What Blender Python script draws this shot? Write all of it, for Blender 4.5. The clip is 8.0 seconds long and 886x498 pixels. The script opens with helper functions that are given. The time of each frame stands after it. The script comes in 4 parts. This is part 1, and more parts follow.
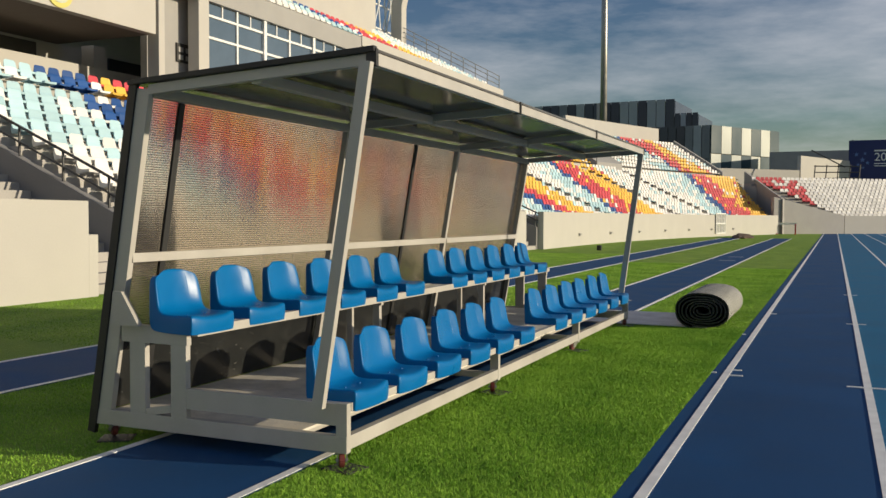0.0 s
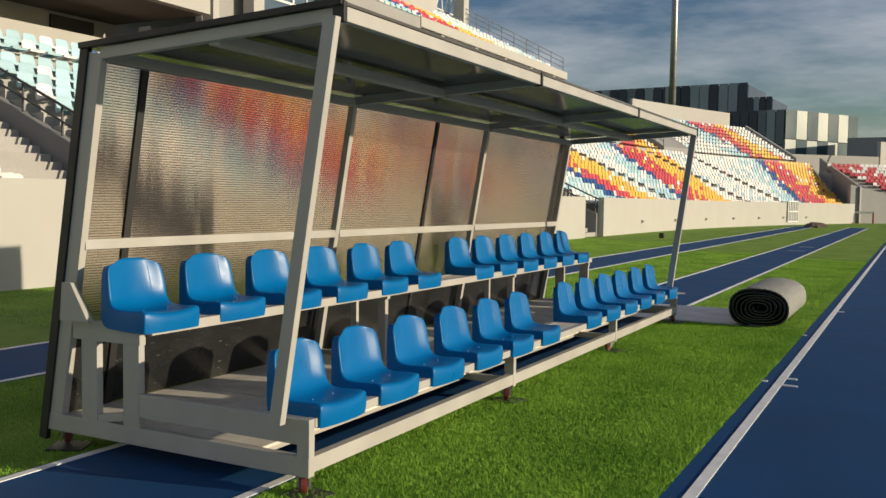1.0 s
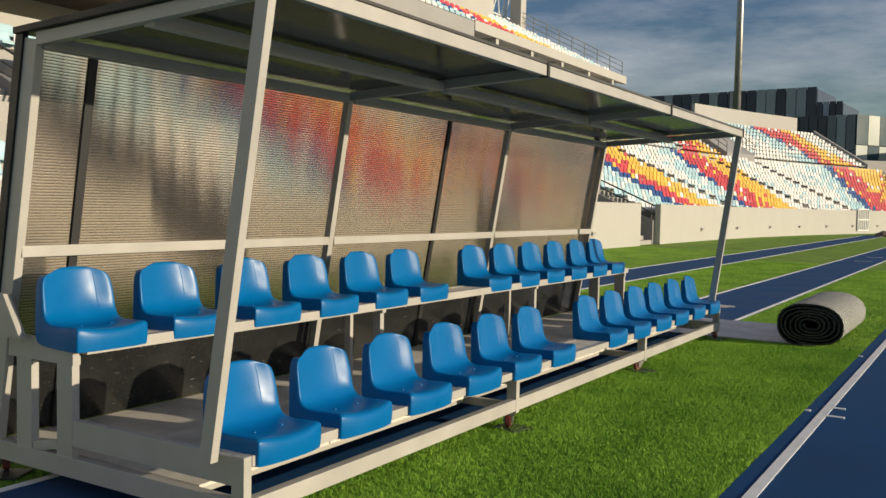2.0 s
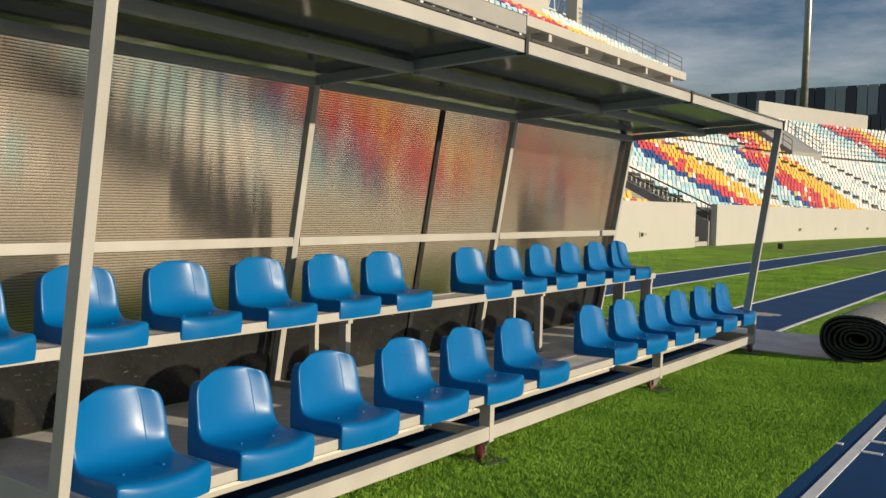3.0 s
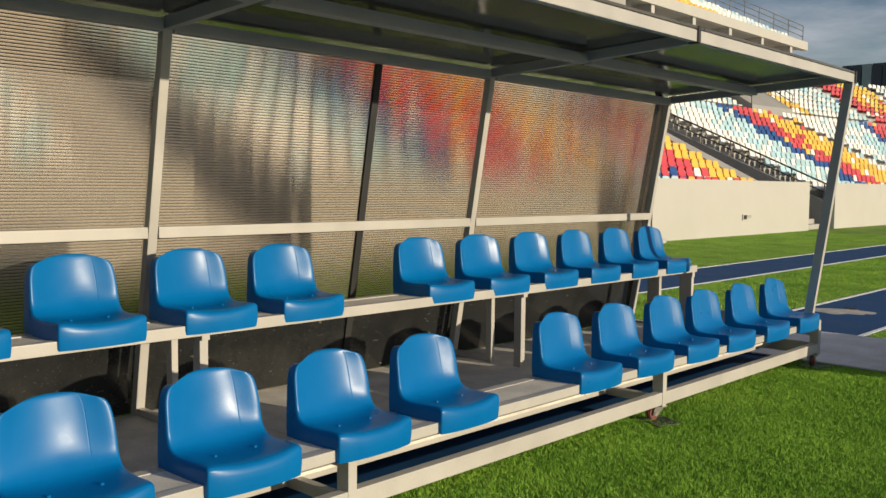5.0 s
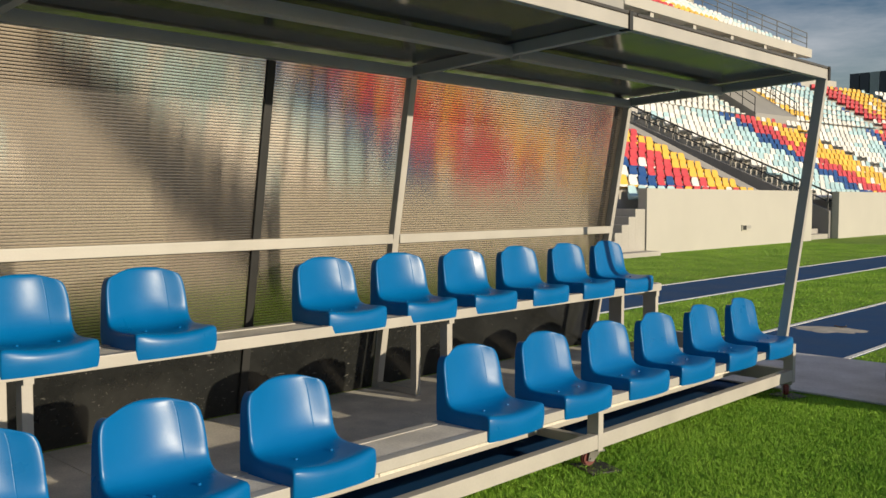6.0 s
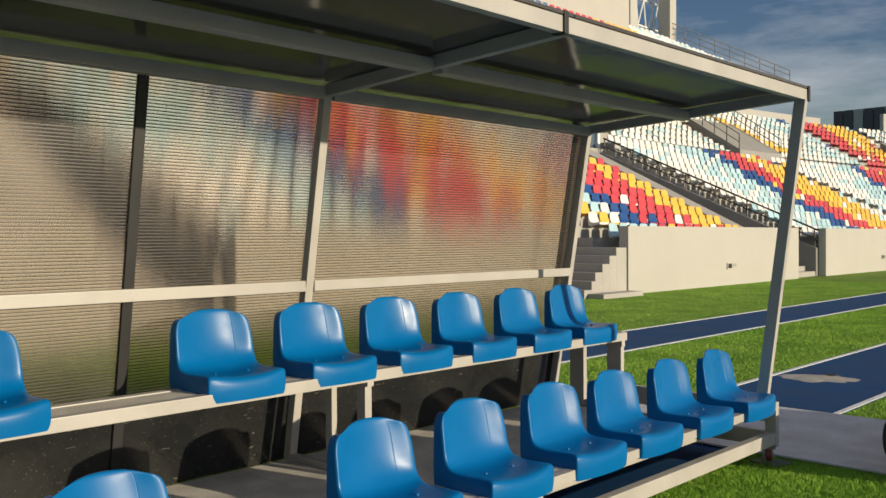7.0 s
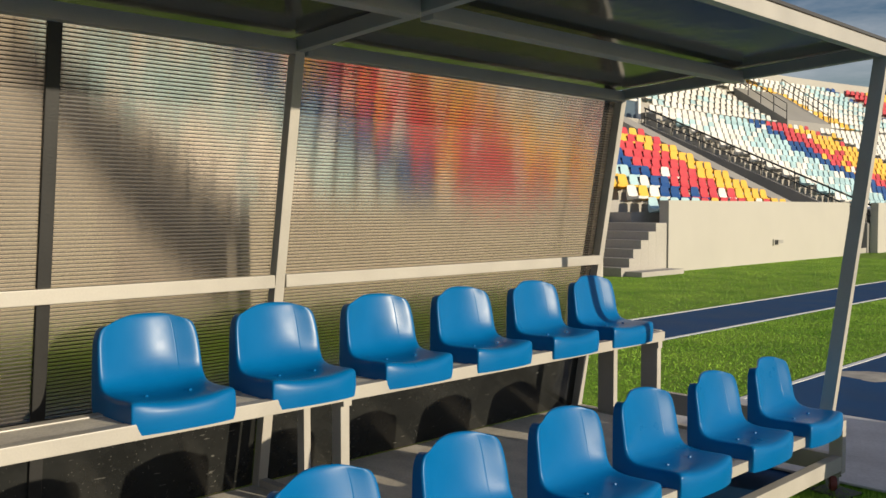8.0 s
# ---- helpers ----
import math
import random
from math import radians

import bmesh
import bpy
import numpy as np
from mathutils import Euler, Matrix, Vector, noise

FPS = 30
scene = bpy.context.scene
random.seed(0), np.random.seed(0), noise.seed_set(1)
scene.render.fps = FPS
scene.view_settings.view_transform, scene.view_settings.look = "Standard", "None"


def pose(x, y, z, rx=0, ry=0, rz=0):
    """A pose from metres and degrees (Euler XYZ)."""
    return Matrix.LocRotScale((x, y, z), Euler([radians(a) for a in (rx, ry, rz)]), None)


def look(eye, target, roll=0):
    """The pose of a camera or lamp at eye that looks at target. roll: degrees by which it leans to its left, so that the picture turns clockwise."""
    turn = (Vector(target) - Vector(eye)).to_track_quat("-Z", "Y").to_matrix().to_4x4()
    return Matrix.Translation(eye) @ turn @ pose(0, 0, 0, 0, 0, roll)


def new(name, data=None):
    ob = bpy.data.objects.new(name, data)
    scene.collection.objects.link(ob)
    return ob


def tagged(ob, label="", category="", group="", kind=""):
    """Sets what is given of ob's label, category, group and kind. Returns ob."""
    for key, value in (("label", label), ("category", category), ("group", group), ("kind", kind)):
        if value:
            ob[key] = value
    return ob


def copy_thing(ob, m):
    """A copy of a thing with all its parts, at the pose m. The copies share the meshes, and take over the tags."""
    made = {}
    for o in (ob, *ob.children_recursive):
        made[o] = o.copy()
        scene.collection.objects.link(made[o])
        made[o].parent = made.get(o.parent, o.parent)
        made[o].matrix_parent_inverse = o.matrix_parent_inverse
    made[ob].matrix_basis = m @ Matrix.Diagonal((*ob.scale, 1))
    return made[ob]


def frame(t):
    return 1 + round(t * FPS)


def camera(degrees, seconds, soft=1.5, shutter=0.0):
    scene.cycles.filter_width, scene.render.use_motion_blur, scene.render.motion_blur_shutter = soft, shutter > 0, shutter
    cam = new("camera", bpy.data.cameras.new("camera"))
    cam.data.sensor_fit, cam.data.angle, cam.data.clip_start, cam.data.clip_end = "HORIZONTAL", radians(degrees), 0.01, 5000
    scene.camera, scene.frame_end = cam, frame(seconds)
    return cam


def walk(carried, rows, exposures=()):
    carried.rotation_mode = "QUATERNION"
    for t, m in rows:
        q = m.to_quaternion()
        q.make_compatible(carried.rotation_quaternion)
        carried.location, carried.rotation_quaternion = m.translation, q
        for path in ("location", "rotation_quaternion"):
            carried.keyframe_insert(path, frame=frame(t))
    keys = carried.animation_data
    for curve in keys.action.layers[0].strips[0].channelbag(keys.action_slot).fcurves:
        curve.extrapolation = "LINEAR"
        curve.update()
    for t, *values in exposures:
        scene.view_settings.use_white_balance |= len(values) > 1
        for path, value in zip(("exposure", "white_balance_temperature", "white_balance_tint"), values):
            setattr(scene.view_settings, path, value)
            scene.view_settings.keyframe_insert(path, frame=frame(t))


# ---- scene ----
cam = camera(52.7, 8.0)
PATH = [
    (0, (2.434, -4.255, 1.4), (1.633, -2.424, 1.329), 0.2),
    (0.5, (2.5, -3.863, 1.406), (1.636, -2.062, 1.313), 0.3),
    (1, (2.479, -3.377, 1.408), (1.547, -1.611, 1.301), 0.8),
    (1.5, (2.503, -3.015, 1.404), (1.51, -1.282, 1.303), 0.9),
    (3, (2.61, -1.711, 1.41), (1.447, -0.087, 1.309), 1.4),
    (3.5, (2.601, -1.25, 1.403), (1.38, 0.331, 1.293), 1.2),
    (4, (2.607, -0.736, 1.411), (1.321, 0.791, 1.285), 1.1),
    (5.5, (2.621, 0.599, 1.387), (1.239, 2.038, 1.25), 0.3),
    (6, (2.554, 1.05, 1.395), (1.17, 2.49, 1.282), 0.1),
    (6.5, (2.424, 1.416, 1.395), (1.057, 2.875, 1.357), 0.1),
    (7, (2.268, 1.879, 1.396), (0.899, 3.336, 1.371), -0.3),
    (7.5, (2.084, 2.266, 1.422), (0.687, 3.696, 1.353), -0.2),
    (8, (1.823, 2.619, 1.465), (0.393, 4.015, 1.375), 0.0),
]
walk(cam, [(t, look(eye, target, roll)) for t, eye, target, roll in PATH])

# ---- light ----
SUN_AZ, SUN_EL = 76.5, 11.0   # degrees: azimuth from +y towards +x, elevation
sun_dir = Vector((math.sin(radians(SUN_AZ)) * math.cos(radians(SUN_EL)), math.cos(radians(SUN_AZ)) * math.cos(radians(SUN_EL)), math.sin(radians(SUN_EL))))
sun = new("sun", bpy.data.lights.new("sun", "SUN"))
sun.data.energy, sun.data.angle, sun.data.color = 4.35, radians(0.55), (1.0, 0.86, 0.64)
sun.matrix_world = look(sun_dir * 60, (0, 0, 0))
world = bpy.data.worlds.new("sky")
scene.world = world
world.use_nodes = True
wn, wl = world.node_tree.nodes, world.node_tree.links
wn.clear()
sky = wn.new("ShaderNodeTexSky")
sky.sky_type, sky.sun_disc = "NISHITA", False
sky.sun_elevation, sky.sun_rotation = radians(SUN_EL), radians(SUN_AZ)
sky.air_density, sky.dust_density, sky.ozone_density = 1.2, 0.5, 3.0
coord = wn.new("ShaderNodeTexCoord")
stretch = wn.new("ShaderNodeMapping")
stretch.inputs["Scale"].default_value = (1.0, 1.0, 4.4)
stretch.inputs["Rotation"].default_value = (0.0, radians(8), radians(20))
puffs = wn.new("ShaderNodeTexNoise")
puffs.inputs["Scale"].default_value, puffs.inputs["Detail"].default_value, puffs.inputs["Roughness"].default_value = 3.2, 9.0, 0.6
ramp = wn.new("ShaderNodeValToRGB")
ramp.color_ramp.elements[0].position, ramp.color_ramp.elements[1].position = 0.40, 0.76
cloud = wn.new("ShaderNodeMix")
cloud.data_type = "RGBA"
cloud.inputs["B"].default_value = (7.6, 7.7, 8.1, 1)
veil = wn.new("ShaderNodeMath")
veil.operation = "MULTIPLY"
veil.inputs[1].default_value = 0.75
back = wn.new("ShaderNodeBackground")
back.inputs["Strength"].default_value = 0.082
out = wn.new("ShaderNodeOutputWorld")
wl.new(coord.outputs["Generated"], stretch.inputs["Vector"])
wl.new(stretch.outputs["Vector"], puffs.inputs["Vector"])
wl.new(puffs.outputs["Fac"], ramp.inputs["Fac"])
wl.new(ramp.outputs["Color"], veil.inputs[0])
wl.new(veil.outputs["Value"], cloud.inputs["Factor"])
blue = wn.new("ShaderNodeHueSaturation")
blue.inputs["Saturation"].default_value, blue.inputs["Hue"].default_value = 1.15, 0.522
wl.new(sky.outputs["Color"], blue.inputs["Color"])
wl.new(blue.outputs["Color"], cloud.inputs["A"])
wl.new(cloud.outputs["Result"], back.inputs["Color"])
wl.new(back.outputs["Background"], out.inputs["Surface"])


# ---- materials ----
def material(name, color, rough=0.6, metal=0.0, vary=0.12, scale=3.0, grain=60.0, bump=0.15, dist=0.004, island=0.0, spec=0.5, rough_vary=0.1):
    """A painted or mineral surface: stains at one scale, grain at another, fine relief."""
    m = bpy.data.materials.new(name)
    m.use_nodes = True
    n, l = m.node_tree.nodes, m.node_tree.links
    b = n["Principled BSDF"]
    b.inputs["Metallic"].default_value = metal
    b.inputs["Specular IOR Level"].default_value = spec
    tc = n.new("ShaderNodeNewGeometry")
    big = n.new("ShaderNodeTexNoise")
    big.inputs["Scale"].default_value, big.inputs["Detail"].default_value = scale, 5.0
    fine = n.new("ShaderNodeTexNoise")
    fine.inputs["Scale"].default_value, fine.inputs["Detail"].default_value = grain, 3.0
    l.new(tc.outputs["Position"], big.inputs["Vector"])
    l.new(tc.outputs["Position"], fine.inputs["Vector"])
    add = n.new("ShaderNodeMath")
    add.operation = "MULTIPLY_ADD"
    add.inputs[1].default_value = 0.5
    l.new(fine.outputs["Fac"], add.inputs[0])
    l.new(big.outputs["Fac"], add.inputs[2])
    span = n.new("ShaderNodeMapRange")
    span.inputs["From Min"].default_value, span.inputs["From Max"].default_value = 0.45, 1.05
    span.inputs["To Min"].default_value, span.inputs["To Max"].default_value = 1 - vary, 1 + vary
    l.new(add.outputs["Value"], span.inputs["Value"])
    value = span.outputs["Result"]
    if island:
        rnd = n.new("ShaderNodeMapRange")
        rnd.inputs["To Min"].default_value, rnd.inputs["To Max"].default_value = 1 - island, 1 + island
        l.new(tc.outputs["Random Per Island"], rnd.inputs["Value"])
        mul = n.new("ShaderNodeMath")
        mul.operation = "MULTIPLY"
        l.new(value, mul.inputs[0])
        l.new(rnd.outputs["Result"], mul.inputs[1])
        value = mul.outputs["Value"]
    tint = n.new("ShaderNodeVectorMath")
    tint.operation = "SCALE"
    tint.inputs[0].default_value = color
    l.new(value, tint.inputs["Scale"])
    l.new(tint.outputs["Vector"], b.inputs["Base Color"])
    rr = n.new("ShaderNodeMapRange")
    rr.inputs["From Min"].default_value, rr.inputs["From Max"].default_value = 0.3, 0.7
    rr.inputs["To Min"].default_value, rr.inputs["To Max"].default_value = max(0.02, rough - rough_vary), min(1, rough + rough_vary)
    l.new(big.outputs["Fac"], rr.inputs["Value"])
    l.new(rr.outputs["Result"], b.inputs["Roughness"])
    if bump:
        bp = n.new("ShaderNodeBump")
        bp.inputs["Strength"].default_value, bp.inputs["Distance"].default_value = bump, dist
        l.new(fine.outputs["Fac"], bp.inputs["Height"])
        l.new(bp.outputs["Normal"], b.inputs["Normal"])
    return m


def polycarbonate():
    """Smoked twin-wall sheet with level flutes: see-through, smeared up and down by the flutes, dusty."""
    m = bpy.data.materials.new("smoked_polycarbonate")
    m.use_nodes = True
    n, l = m.node_tree.nodes, m.node_tree.links
    b = n["Principled BSDF"]
    geo = n.new("ShaderNodeNewGeometry")
    split = n.new("ShaderNodeSeparateXYZ")
    l.new(geo.outputs["Position"], split.inputs["Vector"])
    phase = n.new("ShaderNodeMath")
    phase.operation = "MULTIPLY"
    phase.inputs[1].default_value = 2 * math.pi / 0.0150
    l.new(split.outputs["Z"], phase.inputs[0])
    wave = n.new("ShaderNodeMath")
    wave.operation = "SINE"
    l.new(phase.outputs["Value"], wave.inputs[0])
    rib = n.new("ShaderNodeMapRange")
    rib.inputs["From Min"].default_value, rib.inputs["From Max"].default_value = -0.2, 0.9
    l.new(wave.outputs["Value"], rib.inputs["Value"])
    tone = n.new("ShaderNodeMix")
    tone.data_type = "RGBA"
    tone.inputs["A"].default_value = (0.85, 0.76, 0.645, 1)
    tone.inputs["B"].default_value = (0.58, 0.495, 0.405, 1)
    l.new(rib.outputs["Result"], tone.inputs["Factor"])
    l.new(tone.outputs["Result"], b.inputs["Base Color"])
    b.inputs["Transmission Weight"].default_value = 1.0
    b.inputs["IOR"].default_value = 1.45
    b.inputs["Roughness"].default_value = 0.04
    # the flutes throw light up and down but not sideways
    fine = n.new("ShaderNodeVectorMath")
    fine.operation = "SCALE"
    fine.inputs["Scale"].default_value = 9000.0
    l.new(geo.outputs["Position"], fine.inputs[0])
    toss = n.new("ShaderNodeTexWhiteNoise")
    toss.noise_dimensions = "3D"
    l.new(fine.outputs["Vector"], toss.inputs["Vector"])
    sway = n.new("ShaderNodeMapRange")
    sway.inputs["To Min"].default_value, sway.inputs["To Max"].default_value = -0.055, 0.055
    l.new(toss.outputs["Value"], sway.inputs["Value"])
    tip = n.new("ShaderNodeCombineXYZ")
    l.new(sway.outputs["Result"], tip.inputs["Z"])
    lean = n.new("ShaderNodeVectorMath")
    lean.operation = "ADD"
    l.new(geo.outputs["Normal"], lean.inputs[0])
    l.new(tip.outputs["Vector"], lean.inputs[1])
    unit = n.new("ShaderNodeVectorMath")
    unit.operation = "NORMALIZE"
    l.new(lean.outputs["Vector"], unit.inputs[0])
    l.new(unit.outputs["Vector"], b.inputs["Normal"])
    dust = n.new("ShaderNodeBsdfDiffuse")
    dust.inputs["Color"].default_value = (0.40, 0.325, 0.25, 1)
    spots = n.new("ShaderNodeTexNoise")
    spots.inputs["Scale"].default_value, spots.inputs["Detail"].default_value = 2.5, 9.0
    l.new(geo.outputs["Position"], spots.inputs["Vector"])
    film_ = n.new("ShaderNodeMapRange")
    film_.inputs["From Min"].default_value, film_.inputs["From Max"].default_value = 0.35, 0.75
    film_.inputs["To Min"].default_value, film_.inputs["To Max"].default_value = 0.025, 0.065
    l.new(spots.outputs["Fac"], film_.inputs["Value"])
    splash = n.new("ShaderNodeMapRange")
    splash.inputs["From Min"].default_value, splash.inputs["From Max"].default_value = 1.22, 0.80
    splash.inputs["To Min"].default_value, splash.inputs["To Max"].default_value = 0.0, 0.03
    l.new(split.outputs["Z"], splash.inputs["Value"])
    # dried splashes: fine specks in scattered patches
    speck = n.new("ShaderNodeTexNoise")
    speck.inputs["Scale"].default_value, speck.inputs["Detail"].default_value = 130.0, 2.0
    l.new(geo.outputs["Position"], speck.inputs["Vector"])
    hard = n.new("ShaderNodeMapRange")
    hard.inputs["From Min"].default_value, hard.inputs["From Max"].default_value = 0.66, 0.72
    l.new(speck.outputs["Fac"], hard.inputs["Value"])
    where = n.new("ShaderNodeMapRange")
    where.inputs["From Min"].default_value, where.inputs["From Max"].default_value = 0.50, 0.66
    where.inputs["To Max"].default_value = 0.55
    l.new(spots.outputs["Fac"], where.inputs["Value"])
    drop = n.new("ShaderNodeMath")
    drop.operation = "MULTIPLY_ADD"
    l.new(hard.outputs["Result"], drop.inputs[0])
    l.new(where.outputs["Result"], drop.inputs[1])
    l.new(film_.outputs["Result"], drop.inputs[2])
    grime = n.new("ShaderNodeMath")
    grime.operation = "ADD"
    l.new(drop.outputs["Value"], grime.inputs[0])
    l.new(splash.outputs["Result"], grime.inputs[1])
    mix = n.new("ShaderNodeMixShader")
    l.new(grime.outputs["Value"], mix.inputs["Fac"])
    l.new(b.outputs["BSDF"], mix.inputs[1])
    l.new(dust.outputs["BSDF"], mix.inputs[2])
    l.new(mix.outputs["Shader"], n["Material Output"].inputs["Surface"])
    return m


def turf(name, c0, c1, patch=1.2, blade=True):
    m = bpy.data.materials.new(name)
    m.use_nodes = True
    n, l = m.node_tree.nodes, m.node_tree.links
    b = n["Principled BSDF"]
    b.inputs["Roughness"].default_value = 0.75
    b.inputs["Specular IOR Level"].default_value = 0.25
    geo = n.new("ShaderNodeNewGeometry")
    big = n.new("ShaderNodeTexNoise")
    big.inputs["Scale"].default_value, big.inputs["Detail"].default_value = patch, 4.0
    fine = n.new("ShaderNodeTexNoise")
    fine.inputs["Scale"].default_value, fine.inputs["Detail"].default_value = 95.0, 4.0
    l.new(geo.outputs["Position"], big.inputs["Vector"])
    l.new(geo.outputs["Position"], fine.inputs["Vector"])
    mixv = n.new("ShaderNodeMath")
    mixv.operation = "MULTIPLY_ADD"
    mixv.inputs[1].default_value = 0.6
    l.new(geo.outputs["Random Per Island"] if blade else fine.outputs["Fac"], mixv.inputs[0])
    l.new(big.outputs["Fac"], mixv.inputs[2])
    rg = n.new("ShaderNodeMapRange")
    rg.inputs["From Min"].default_value, rg.inputs["From Max"].default_value = 0.35, 1.1
    l.new(mixv.outputs["Value"], rg.inputs["Value"])
    tone = n.new("ShaderNodeMix")
    tone.data_type = "RGBA"
    tone.inputs["A"].default_value, tone.inputs["B"].default_value = (*c0, 1), (*c1, 1)
    l.new(rg.outputs["Result"], tone.inputs["Factor"])
    l.new(tone.outputs["Result"], b.inputs["Base Color"])
    if not blade:
        bp = n.new("ShaderNodeBump")
        bp.inputs["Strength"].default_value, bp.inputs["Distance"].default_value = 1.0, 0.03
        l.new(fine.outputs["Fac"], bp.inputs["Height"])
        l.new(bp.outputs["Normal"], b.inputs["Normal"])
    return m


M_PAINT = material("cream_painted_steel", (0.48, 0.455, 0.41), 0.42, vary=0.10, scale=4, grain=140, bump=0.05, dist=0.002)
M_BLACK = material("black_rubber", (0.018, 0.018, 0.018), 0.55, vary=0.3, grain=90)
M_SEAT = material("blue_plastic", (0.0004, 0.138, 0.385), 0.33, vary=0.06, scale=6, grain=220, bump=0.03, dist=0.001, rough_vary=0.06, spec=0.22)
M_BOLT = material("zinc_bolt", (0.5, 0.5, 0.5), 0.35, 0.9, grain=200)
M_POLY = polycarbonate()
M_ROOF = material("dark_roof_sheet", (0.10, 0.088, 0.072), 0.12, vary=0.22, scale=1.5, grain=5, bump=0.10, dist=0.02, rough_vary=0.04, spec=0.6)
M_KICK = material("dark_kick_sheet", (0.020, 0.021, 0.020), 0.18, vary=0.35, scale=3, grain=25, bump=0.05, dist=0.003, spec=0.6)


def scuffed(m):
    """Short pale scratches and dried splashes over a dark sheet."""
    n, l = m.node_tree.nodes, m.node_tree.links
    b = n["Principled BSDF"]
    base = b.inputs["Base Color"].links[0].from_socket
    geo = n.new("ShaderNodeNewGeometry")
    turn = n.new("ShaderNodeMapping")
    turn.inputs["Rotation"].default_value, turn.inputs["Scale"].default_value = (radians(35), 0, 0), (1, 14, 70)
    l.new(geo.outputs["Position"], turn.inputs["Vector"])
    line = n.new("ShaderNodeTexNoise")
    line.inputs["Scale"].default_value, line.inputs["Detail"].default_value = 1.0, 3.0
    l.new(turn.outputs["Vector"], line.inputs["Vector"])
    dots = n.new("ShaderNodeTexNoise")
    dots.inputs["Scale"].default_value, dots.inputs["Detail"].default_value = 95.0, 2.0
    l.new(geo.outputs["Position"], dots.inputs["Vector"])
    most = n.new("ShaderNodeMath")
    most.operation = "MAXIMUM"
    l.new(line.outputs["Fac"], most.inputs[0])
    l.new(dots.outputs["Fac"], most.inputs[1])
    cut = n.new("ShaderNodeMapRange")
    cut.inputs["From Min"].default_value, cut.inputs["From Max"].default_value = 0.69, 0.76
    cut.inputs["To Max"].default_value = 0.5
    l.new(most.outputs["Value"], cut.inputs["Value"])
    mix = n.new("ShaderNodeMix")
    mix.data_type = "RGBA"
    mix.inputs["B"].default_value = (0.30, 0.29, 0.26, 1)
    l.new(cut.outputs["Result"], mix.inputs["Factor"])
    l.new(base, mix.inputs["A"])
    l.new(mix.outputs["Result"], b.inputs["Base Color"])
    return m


scuffed(M_KICK)
M_WEB = material("smoked_flute_web", (0.026, 0.021, 0.016), 0.5, vary=0.15, scale=2, grain=40, bump=0)
M_DECK = material("worn_deck_board", (0.74, 0.69, 0.60), 0.75, vary=0.28, scale=5, grain=90, bump=0.3)
M_WHEEL = material("red_castor_wheel", (0.20, 0.045, 0.035), 0.5, vary=0.25, grain=120)
M_STEEL = material("galvanised_steel", (0.35, 0.34, 0.32), 0.4, 0.7, vary=0.2, grain=150)
M_TRACK = material("navy_running_track", (0.006, 0.060, 0.175), 0.8, vary=0.2, scale=1.3, grain=420, bump=0.4, dist=0.002, spec=0.22)
M_TRACK2 = material("teal_running_track", (0.012, 0.135, 0.27), 0.8, vary=0.18, scale=1.3, grain=420, bump=0.4, dist=0.002, spec=0.22)
M_LINE = material("white_lane_paint", (0.82, 0.82, 0.80), 0.7, vary=0.14, scale=6, grain=200, bump=0.2)
M_WALL = material("cream_render", (0.50, 0.48, 0.44), 0.85, vary=0.06, scale=0.8, grain=40, bump=0.2, dist=0.005)
M_GREY = material("grey_render", (0.36, 0.35, 0.335), 0.85, vary=0.1, scale=0.8, grain=40, bump=0.2)
M_PARAPET = material("grey_parapet_paint", (0.24, 0.235, 0.23), 0.85, vary=0.12, scale=0.8, grain=40, bump=0.2)
M_CONC = material("stand_concrete", (0.42, 0.40, 0.37), 0.85, vary=0.15, scale=0.7, grain=30, bump=0.25)
M_RAIL = material("dark_rail_paint", (0.05, 0.05, 0.05), 0.45, vary=0.2)
M_TURF = turf("turf_sheet", (0.085, 0.205, 0.014), (0.27, 0.41, 0.046), 1.1, False)
M_BLADE = turf("turf_blade", (0.065, 0.235, 0.012), (0.40, 0.64, 0.08), 1.1, True)
M_MAT = material("grey_mat_backing", (0.55, 0.55, 0.56), 0.8, vary=0.25, scale=3, grain=60, bump=0.4)
M_GLASSDARK = material("tinted_window", (0.10, 0.14, 0.19), 0.08, vary=0.15, scale=0.3, grain=3, bump=0.0)
SEAT_TONES = {
    "white": material("white_seat_plastic", (0.80, 0.785, 0.75), 0.45, vary=0.06, island=0.12, bump=0),
    "pale_blue": material("pale_blue_seat_plastic", (0.44, 0.64, 0.70), 0.45, vary=0.06, island=0.12, bump=0),
    "blue": material("blue_seat_plastic", (0.012, 0.075, 0.27), 0.45, vary=0.06, island=0.15, bump=0),
    "red": material("red_seat_plastic", (0.60, 0.062, 0.080), 0.45, vary=0.06, island=0.18, bump=0),
    "yellow": material("yellow_seat_plastic", (0.84, 0.50, 0.07), 0.45, vary=0.06, island=0.15, bump=0),
}


# ---- mesh helpers ----
def link_bm(name, bm, mat, parent=None, smooth=False):
    me = bpy.data.meshes.new(name)
    bm.normal_update()
    bm.to_mesh(me)
    bm.free()
    me.materials.append(mat)
    if smooth:
        for p in me.polygons:
            p.use_smooth = True
    ob = new(name, me)
    if parent is not None:
        ob.parent = parent
    return ob


def part(name, bm, mat, parent, label="", smooth=False):
    return tagged(link_bm(name, bm, mat, parent, smooth), label)


def thing(name, label, category, loc=(0, 0, 0), group="", kind=""):
    e = new(name)
    e.location = loc
    e.empty_display_size = 0.2
    return tagged(e, label, category, group, kind)


